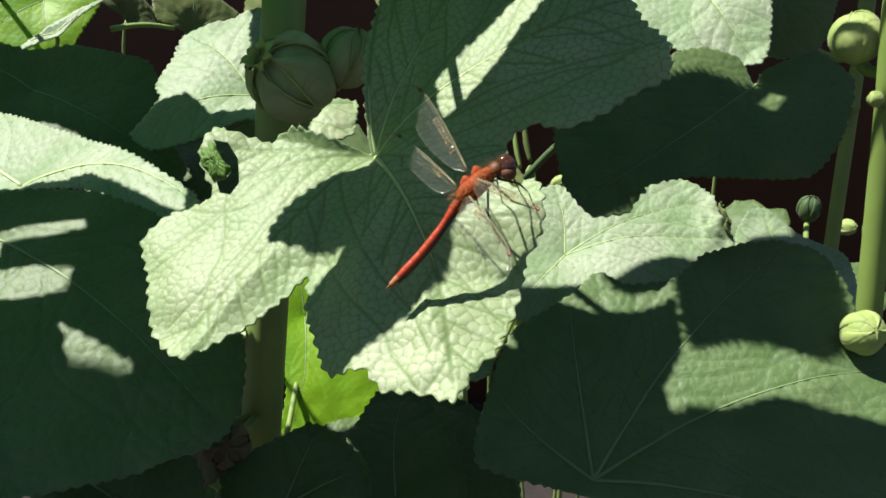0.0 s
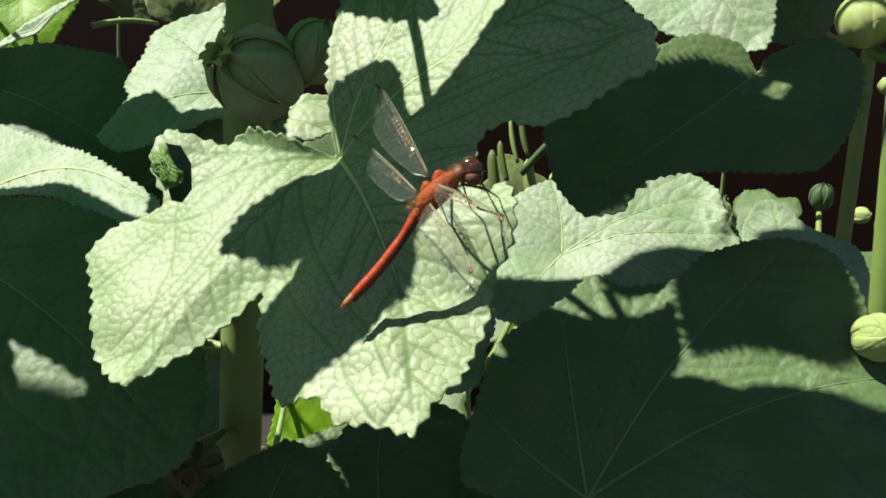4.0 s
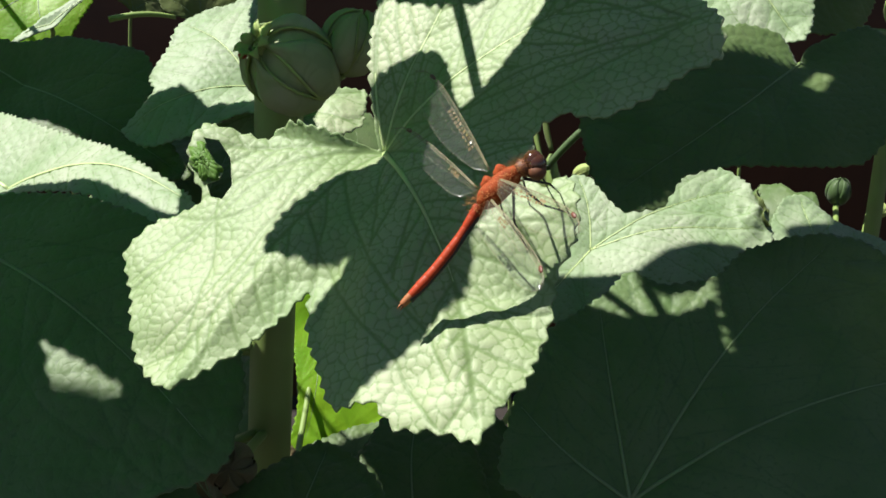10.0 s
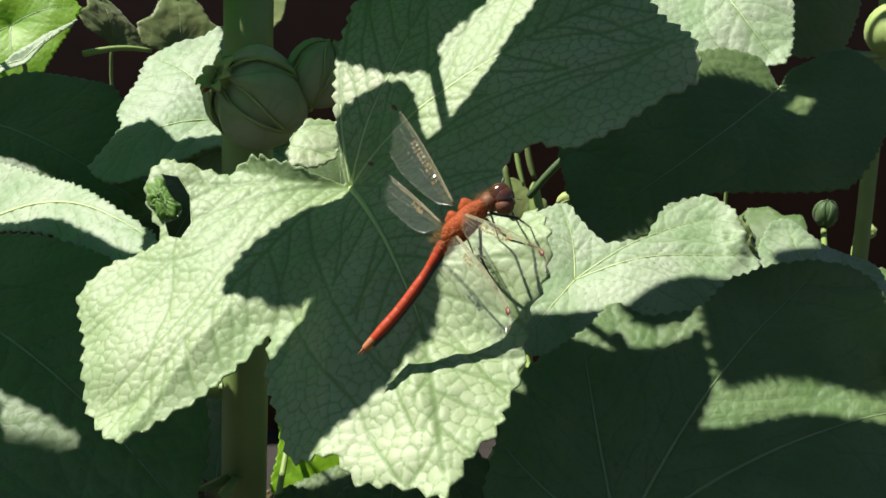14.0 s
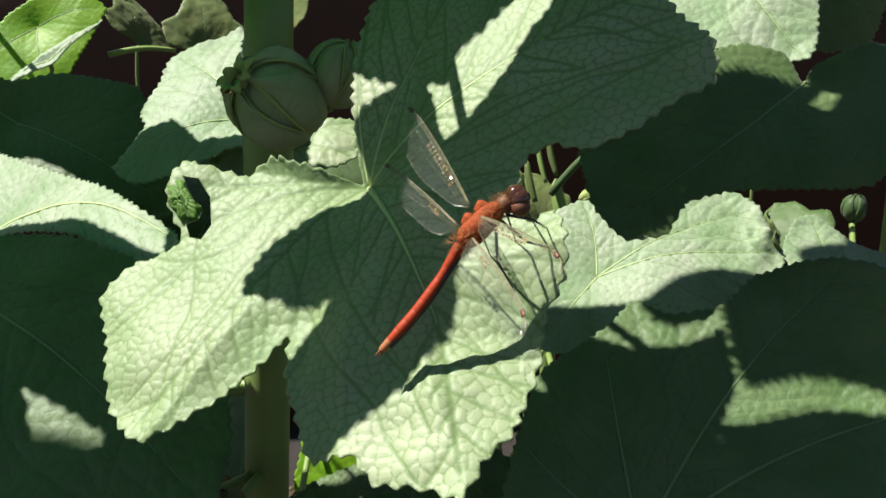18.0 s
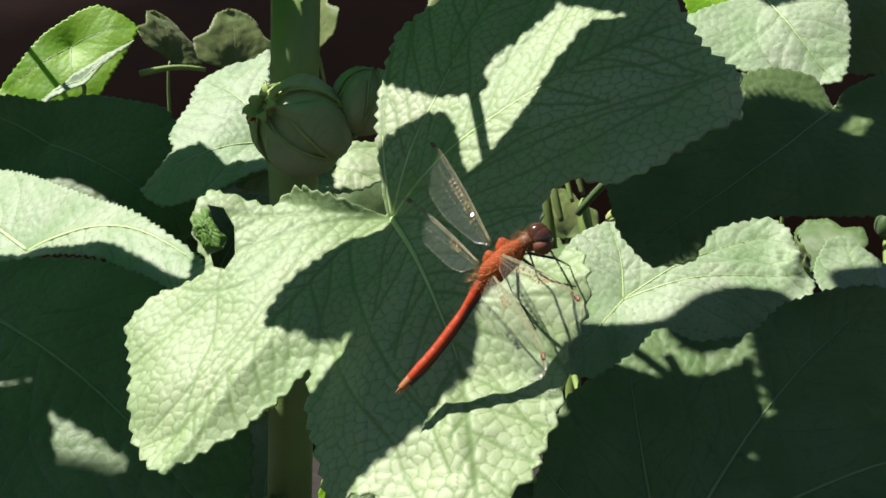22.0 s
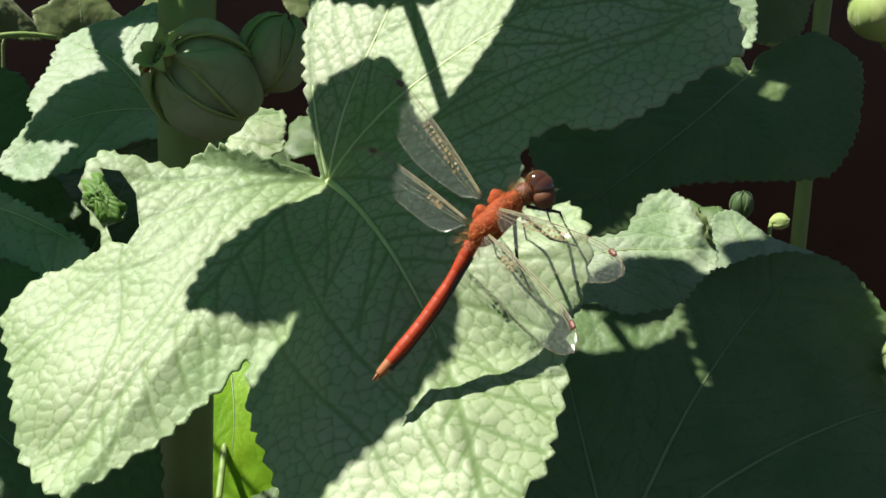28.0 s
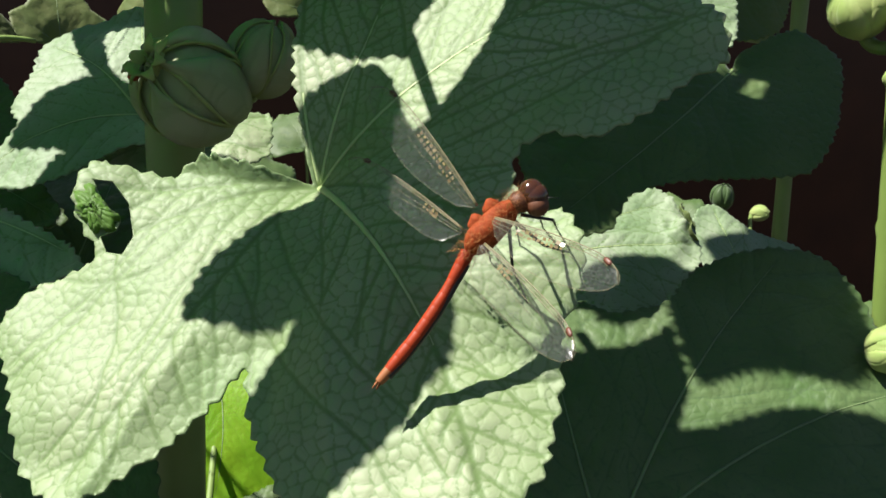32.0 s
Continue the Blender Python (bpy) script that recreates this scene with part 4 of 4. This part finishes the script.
bm = bmesh.new()
blob(bm, (0.0048, 0.3262, 0.9572), (0.0012, 0.0008, 0.0010), None, 8, 10, lambda u, v: 1 + 0.2 * math.sin(9 * v + 5 * u))
tagged(part("petal_fleck", bm, plain("petal", (0.30, 0.05, 0.012), 0.7)), "tiny orange-red fleck on the edge of a bud", "petal")
bud((0.0348, 0.344, 0.9587), 0.0092, (20, 15, 40), "smaller smooth green hollyhock bud in shade", 1.1)
bud((0.2205, 0.370, 0.9632), 0.0095, (5, -20, 0), "round pale green sunlit bud at the tip of its stem", 1.0, mat=FRESHBUD)
bud((0.2231, 0.340, 0.8585), 0.0082, (60, 10, 0), "pale green ribbed bud low on the stem", 1.0, mat=FRESHBUD)
bud((0.2215, 0.352, 0.9430), 0.0028, (30, -40, 0), "tiny green bud on the stem", mat=FRESHBUD)
bud((0.6095, 1.15, 0.6750), 0.0110, (60, 60, 0), "pale bud far back in the bed", 1.2, mat=FRESHBUD)
bud((0.5559, 1.15, 0.7008), 0.0150, (10, 0, 0), "bud far back in the bed, coloured dark green for shade", 1.2, mat=SHADELEAF)


bud((-0.0385, 0.325, 0.8226), 0.0085, (50, -20, 0), "withered brown hollyhock calyx low in the shade", 1.0, mat=DRY, spread=0.2)
bud((-0.0118, 0.325, 0.8215), 0.0080, (60, 20, 0), "withered brown hollyhock calyx low in the shade", 1.0, mat=DRY, spread=0.2)
POD = [(0.1082, 0.876, 0.0022, 0.016, HALFLIT), (0.1150, 0.890, 0.0016, 0.018, STALK), (0.1215, 0.893, 0.0018, 0.017, HALFLIT), (0.1030, 0.868, 0.0034, 0.024, HALFLIT), (0.1262, 0.862, 0.0040, 0.022, STALK)]
for x, z, r, h, mat in POD:  # young pods and stalks in a gap between the leaves
    bm = bmesh.new()
    tube(bm, [(x + 0.004 * (1 - t) ** 2, 0.60 + 0.01 * t, z - h * 1.2 + 1.5 * h * t) for t in (i / 10 for i in range(11))], [r * (0.7 + 0.4 * math.sin(math.pi * i / 10)) * (0.35 if i == 10 else 1) for i in range(11)], 10)
    tagged(part("seed_pod", bm, mat), "slim green young pod between the leaves", "pod", "young pods")
bm = bmesh.new()
tube(bm, [(0.1188 + 0.036 * t, 0.57 - 0.01 * t, 0.868 + 0.034 * t + 0.004 * math.sin(3 * t)) for t in (i / 8 for i in range(9))], 0.0022, 8)
tagged(part("leaf_stalk", bm, SHADELEAF), "dark green leaf stalk slanting between the leaves", "stalk")
bud((0.1445, 0.60, 0.8590), 0.0042, (40, 50, 0), "small pale green bud between the leaves", 1.7, to=(0.150, 0.60, 0.83), mat=FRESHBUD)
bm = bmesh.new()
tube(bm, [(-0.020 + 0.003 * math.sin(6 * t), 0.60 + 0.02 * t, 0.72 * (1 - t)) for t in (i / 10 for i in range(11))], 0.0032, 8)
tagged(part("withered_stalk", bm, plain("pink_stalk", (0.22, 0.12, 0.09), 0.6)), "thin pinkish withered stalk rising from the soil", "stalk")


# ---- dragonfly ----
def membrane():
    """Clear wing skin with a fine net of veins."""
    m, n, l, p = material("wing_skin")
    co = n.new("ShaderNodeTexCoord")
    mp = n.new("ShaderNodeMapping")
    mp.inputs["Scale"].default_value = (1300, 2000, 1)
    l.new(co.outputs["Object"], mp.inputs["Vector"])
    v = n.new("ShaderNodeTexVoronoi")
    v.feature = "DISTANCE_TO_EDGE"
    v.inputs["Scale"].default_value = 1.0
    l.new(mp.outputs[0], v.inputs["Vector"])
    r = n.new("ShaderNodeMapRange")
    r.inputs["From Min"].default_value, r.inputs["From Max"].default_value = 0.03, 0.09
    r.inputs["To Min"].default_value, r.inputs["To Max"].default_value = 0.15, 0.042
    l.new(v.outputs["Distance"], r.inputs["Value"])
    p.inputs["Base Color"].default_value = (0.30, 0.32, 0.26, 1)
    p.inputs["Roughness"].default_value = 0.16
    tr = n.new("ShaderNodeBsdfTransparent")
    mix = n.new("ShaderNodeMixShader")
    l.new(r.outputs[0], mix.inputs[0])
    l.new(tr.outputs[0], mix.inputs[1])
    l.new(p.outputs[0], mix.inputs[2])
    shine = n.new("ShaderNodeBsdfGlossy")
    shine.inputs["Roughness"].default_value = 0.25
    film_ = n.new("ShaderNodeMixShader")
    film_.inputs[0].default_value = 0.012
    l.new(mix.outputs[0], film_.inputs[1])
    l.new(shine.outputs[0], film_.inputs[2])
    l.new(film_.outputs[0], n["Material Output"].inputs["Surface"])
    return m


SKIN = membrane()
# gloss of the small facets that stand in for sun glints on the wing
GLINT = plain("wing_glint", (0.20, 0.15, 0.07), 0.14, 0.3, 900, 0, 0.5, 0.8)
RIB = plain("wing_rib", (0.17, 0.145, 0.07), 0.5, 0.3)
SPOT = plain("wing_spot", (0.11, 0.035, 0.018), 0.5)
TAN = plain("tan_tip", (0.42, 0.20, 0.065), 0.6)
TIP = plain("tail_tip", (0.26, 0.085, 0.02), 0.6)
FACE = plain("brown_face", (0.13, 0.045, 0.016), 0.6, 0.5, 900)
fly = tagged(new("dragonfly"), "red darter dragonfly with clear wings resting on a hollyhock leaf", "dragonfly")
fly.location = (0.0732, 0.237, 0.9381)
CENTRE = Vector(fly.location)
HEAD, FRONT, MID, REAR, TAIL = (Vector(p) - CENTRE for p in ((0.0813, 0.2375, 0.9421), (0.0786, 0.2375, 0.9412), (0.0732, 0.237, 0.9378), (0.0708, 0.2365, 0.9342), (0.0552, 0.2308, 0.9160)))


def along(d):
    return d.to_track_quat("Z", "Y").to_matrix()


# thorax: a humped, hairy shell from the neck to the waist
body = (FRONT - REAR).normalized()
bm = bmesh.new()
blob(bm, FRONT.lerp(REAR, 0.47), (0.0022, 0.0026, 0.0058), along(body), 22, 26, lambda u, v: 1 + 0.10 * math.sin(5.5 * u + 0.6) + 0.05 * math.sin(17 * u) * math.cos(math.tau * 2 * v))
part("thorax", bm, RUST, fly, "rusty red hairy thorax")
for s in (0.30, 0.62):  # humps that bear the wings
    bm = bmesh.new()
    blob(bm, FRONT.lerp(REAR, s) + Vector((-0.0009, 0.0010, 0.0012)), (0.0013, 0.0020, 0.0016), along(body), 10, 14, lambda u, v: 1 + 0.12 * math.sin(12 * u))
    part("wing_hump", bm, RUST, fly)
# downy fringe
bm = bmesh.new()
rng = random.Random(4)
for _ in range(2600):
    t = rng.random()
    c = FRONT.lerp(REAR, t * 1.28 - 0.22)
    d = Vector((rng.gauss(0, 1), rng.gauss(0, 1), rng.gauss(0, 1))).normalized()
    d = (d - body * d.dot(body) * 0.6).normalized()
    a = c + d * (0.0021 if t > 0.2 else 0.0014)
    e = a + d * rng.uniform(0.0006, 0.0021) + body * rng.uniform(-0.0005, 0.0004)
    w = body.cross(d).normalized() * 0.00005
    bm.faces.new([bm.verts.new(q) for q in (a - w, a + w, e)])
part("down", bm, TAN, fly, "tawny hairs")
# abdomen: ten rings, swollen at the base and waisted
line = [REAR.lerp(TAIL, t) + Vector((0.0006, 0, -0.0008)) * math.sin(math.pi * t) for t in (i / 60 for i in range(61))]


def girth(t):
    return 0.00118 - 0.0003 * math.exp(-((t - 0.24) / 0.12) ** 2) + 0.00005 * math.sin(8 * t) - 0.0005 * max(0, t - 0.78) / 0.22


for k in range(10):
    a, b = k / 10, (k + 1) / 10
    ts = [a - 0.001, a + 0.002, a + 0.033, a + 0.067, b - 0.002, b + 0.001]
    pts = [REAR.lerp(TAIL, t) + Vector((0.0006, 0, -0.0008)) * math.sin(math.pi * t) for t in ts]
    bm = bmesh.new()
    tube(bm, pts, [girth(t) * (0.985 if i in (0, 5) else 1) for i, t in enumerate(ts)], 16)
    part("abdomen_segment", bm, TIP if k == 9 else RED, fly, "tawny tail tip" if k == 9 else "")
# black strip laid along the side turned from the sun, as its shade
bm = bmesh.new()
side = Vector((0.75, -0.55, -0.62)).normalized()
tube(bm, [line[i] + side * girth(i / 60) * 0.60 for i in range(4, 58, 2)], [0.00070] * 27, 8)
part("flank_shade", bm, BLACK, fly, "black strip for the shaded side of the abdomen")
for s in (-1, 1):
    bm = bmesh.new()
    w = Vector((0.7, 0.4, -0.5)).normalized() * 0.0004 * s
    tube(bm, [TAIL + w * 0.8, TAIL + (TAIL - REAR).normalized() * 0.0013 + w], [0.00025, 0.0001], 6)
    part("tail_clasper", bm, TIP, fly)
# head
bm = bmesh.new()
blob(bm, HEAD + Vector((0.0008, -0.0009, -0.0012)), (0.0019, 0.0018, 0.0018), None, 12, 18)
blob(bm, HEAD.lerp(FRONT, 0.7), (0.0018, 0.0018, 0.0018), along(HEAD - FRONT), 10, 14)
head = part("head", bm, FACE, fly, "tawny brown face")
hx = body.cross(Vector((0, -0.75, 0.66))).normalized()
for s in (-1, 1):
    bm = bmesh.new()
    blob(bm, HEAD + hx * 0.0005 * s + Vector((0.0004, 0, 0.0004)), (0.0021, 0.0021, 0.0022), along(Vector((0.3, -0.2, 0.9))), 16, 24)
    part("eye", bm, EYE, head, "glossy dark red compound eye")
for s in (-1, 1):
    bm = bmesh.new()
    a = HEAD + Vector((0.0014, -0.0012, 0.0006)) + hx * 0.0006 * s
    tube(bm, [a, a + Vector((0.0018, -0.0006, 0.0002)) + hx * 0.0006 * s], [0.00008, 0.00004], 5)
    part("antenna", bm, BLACK, head)


def wing(base, tip, lead, width, hind, label):
    """A clear, net-veined wing. lead: the way in which its front edge faces."""
    base, tip = Vector(base) - CENTRE, Vector(tip) - CENTRE
    x = (tip - base).normalized()
    y = (Vector(lead) - x * x.dot(Vector(lead))).normalized()
    z = x.cross(y)
    length = (tip - base).length
    root = new("wing")
    root.parent = fly
    root["label"] = label
    m = Matrix((x, y, z)).transposed().to_4x4()
    m.translation = base
    root.matrix_basis = m

    def blunt(t):
        e = min(1.0, max(0.0, (t - 0.74) / 0.26))
        return 1 - math.sqrt(1 - e * e)

    def front(t):
        return 0.10 * width * math.sin(math.pi * t) - 0.46 * width * blunt(t)

    def back(t):
        grow = min(1.0, t / (0.22 if hind else 0.55))
        w = (0.55 if hind else 0.30) + (0.45 if hind else 0.70) * math.sin(0.5 * math.pi * grow) - 0.16 * t * t
        return -width * (w + (0.46 - w) * blunt(t)) * min(1.0, 0.35 + 9 * t)

    n = 40
    bm = bmesh.new()
    ts = [i / n for i in range(n + 1)]
    rows = []
    for k in range(9):  # pleated from front to back
        g = k / 8
        rows.append([bm.verts.new((t * length, front(t) + (back(t) - front(t)) * g, (0.00010 if k % 2 else -0.00006) * (1 - 0.6 * g) + 0.0004 * math.sin(6 * t + 2 * g))) for t in ts])
    for a, b in zip(rows, rows[1:]):
        for i in range(n):
            bm.faces.new((a[i], b[i], b[i + 1], a[i + 1]))
    # membrane, ribs and spot
    part("wing_membrane", bm, SKIN, root)
    bm = bmesh.new()
    for off, far, r in ((0.0, 1.0, 0.00012), (-0.055, 0.93, 0.00006), (-0.12, 0.9, 0.00009), (-0.34, 0.72, 0.00004), (-0.52, 0.6, 0.00004)):
        tube(bm, [(t * length, front(t) + off * width * (0.35 + 0.65 * min(1, 2.2 * t)), 0.0001) for t in (i / 20 * far for i in range(21))], [r * 1.0 * (1 - 0.5 * i / 20) for i in range(21)], 6)
    rim = [(t * length, back(t), 0.0001 + 0.0004 * math.sin(6 * t + 2)) for t in ts] + [(t * length, front(t), 0.0003 * math.sin(6 * t)) for t in ts[::-1][:10]]
    tube(bm, rim, 0.000028, 5)
    for i in range(16):
        t = 0.06 + 0.84 * i / 16
        tube(bm, [(t * length, front(t), 0.0001), ((t + 0.006) * length, front(t) - 0.12 * width, 0.0001)], [0.00004] * 2, 5)
    part("wing_rib", bm, RIB, root)
    bm = bmesh.new()
    cells = random.Random(int(length * 1e5))
    for i in range(8 if hind else 22):  # glossy facets added to throw sun glints, each a little askew
        t = 0.22 + 0.44 * (i // 2) / 13
        c = Vector((t * length, front(t) - (0.17 + 0.11 * (i % 2) + cells.uniform(-0.02, 0.02)) * width, 0.00025))
        q = Matrix.Rotation(cells.uniform(-0.5, 0.5), 3, "X") @ Matrix.Rotation(cells.uniform(-0.5, 0.5), 3, "Y")
        size = cells.uniform(0.00018, 0.00032)
        bm.faces.new([bm.verts.new(c + q @ Vector((x * size * 1.3, y * size, 0))) for x, y in ((-1, -1), (1, -0.8), (1.1, 0.9), (-0.8, 1))])
    part("glint_facets", bm, GLINT, root, "small glossy facets added behind the front edge for sun glints", smooth=False)
    bm = bmesh.new()
    tube(bm, [(t * length, front(t) - 0.03 * width, 0.00012) for t in (0.845, 0.86, 0.885, 0.90)], [0.00025, 0.00042, 0.00042, 0.00025], 6, 0.35)
    part("wing_spot", bm, SPOT, root, "rusty spot near the wing tip")


CLEAR = "clear net-veined wing"
B = Vector((0.026, 0.003, 0.030))
wing((0.0729, 0.2385, 0.9412), (0.0605, 0.2575, 0.9602), B, 0.0062, False, CLEAR)
wing((0.0705, 0.2385, 0.9375), (0.0547, 0.2550, 0.9484), B, 0.0046, True, CLEAR)
wing((0.0750, 0.2345, 0.9400), (0.0884, 0.2122, 0.9379), B, 0.0062, False, CLEAR)
wing((0.0732, 0.2345, 0.9360), (0.0822, 0.2108, 0.9278), B, 0.0060, True, CLEAR)
for pts in (((0.0775, 0.2365, 0.9375), (0.0775, 0.2345, 0.9315), (0.0805, 0.2372, 0.9245)), ((0.0785, 0.2365, 0.9385), (0.0832, 0.2365, 0.9342), (0.0885, 0.2405, 0.9315)),
            ((0.0795, 0.2370, 0.9395), (0.0845, 0.2360, 0.9385), (0.0880, 0.2465, 0.9338)), ((0.0765, 0.2385, 0.9375), (0.0745, 0.2430, 0.9355), (0.0765, 0.2475, 0.9285)),
            ((0.0780, 0.2390, 0.9385), (0.0800, 0.2440, 0.9375), (0.0820, 0.2485, 0.9300)), ((0.0795, 0.2385, 0.9395), (0.0835, 0.2430, 0.9390), (0.0865, 0.2490, 0.9325))):
    leg = new("leg")
    leg.parent = fly
    hip, knee, foot = (Vector(p) - CENTRE for p in pts)
    for nm, a, b, r0, r1 in (("thigh", hip, knee, 0.00034, 0.00024), ("shin", knee, foot, 0.00022, 0.00012)):
        bm = bmesh.new()
        tube(bm, [a, a.lerp(b, 0.5), b], [r0, (r0 + r1) / 2, r1], 8)
        d = (b - a).normalized()
        for i in range(9):
            q = a.lerp(b, 0.15 + 0.09 * i)
            e = d.cross(Vector((0.3, 1, 0.2))).normalized() * (0.0006 if i % 2 else -0.0006) + d * 0.0005
            tube(bm, [q, q + e], [0.00005, 0.00002], 4)
        part(nm, bm, BLACK, leg)


def sway(leaf, rows):
    """Wind: seconds, mm away and, where given, mm to the right across the light."""
    start = leaf.matrix_basis.copy()
    walk(leaf, [(r[0], Matrix.Translation(AWAY * (r[1] / 1000) + RIGHT * (sum(r[2:]) / 1000)) @ start) for r in rows])


def motions():
    # timed so that shade and sun flecks shift on the leaves below
    sway(canopy[1], [(0, 0, 0), (2.4, 0, 0), (3.2, 10, 13), (5.5, 13, 18), (6.2, 13, 17), (6.6, 6, 9), (7, 2, 4), (7.5, 9, 13), (8, 13, 17), (10, 13, 17), (11, 11, 14), (12, 10, 13), (14, 7, 10), (16.5, 4, 7), (18, 5, 8), (19, 8, 11), (20, 11, 14), (21.2, 12, 16), (22, 8, 12), (23, 11, 15), (24, 13, 17), (31, 11, 15), (32, 7, 9)])
    sway(canopy[2], [(0, 0), (2.3, 0), (3, 8), (6, 8), (8, 11), (9, 22), (10.2, 22), (11, 19), (12, 21), (13, 22), (14, 9), (17.5, 8), (18, 10), (19, 21), (20, 22), (21.5, 22), (23, 18), (24, 20), (25, 22), (31.2, 22), (32, 9)])
    sway(canopy[17], [(0, 17), (2.3, 16), (3.4, -9), (6, -8), (7.5, -8), (9, -11), (11, -10), (12, -9), (21.8, -11), (22.8, 15), (23.4, 15), (24.4, -11), (32, -11)])
    sway(canopy[5], [(0, -4), (2.2, -6), (3.4, 0), (13, 0), (14, -3), (17, -2), (20, 1), (22, 2), (23, 6), (24.1, 8), (24.9, 20), (25.5, 20), (28, 4), (32, 3)])
    sway(canopy[18], [(0, 0, 0), (24.1, 0, 0), (24.9, -14, -52), (25.6, -14, -52), (27.6, 22, -18), (32, 22, -18)])
    sway(canopy[19], [(0, 0, 0), (7, 0, 0), (8, 0, -9), (13, 0, -9), (14.5, 0, -3), (18, 0, -2), (20, 0, -7), (22, 0, -9), (23, 0, -14), (24.3, 0, -24), (25.5, 0, -24), (28, 0, -6), (32, 0, -6)])
    sway(canopy[7], [(0, 0, 0), (25.6, 0, 0), (27.5, 14, 22), (32, 14, 22)])
    # parked aside, then slid in to shade the folded leaf
    sway(canopy[21], [(0, 30, -115), (23.8, 30, -115), (24.9, 4, 0), (28, 0, 4), (32, 0, 4)])


motions()
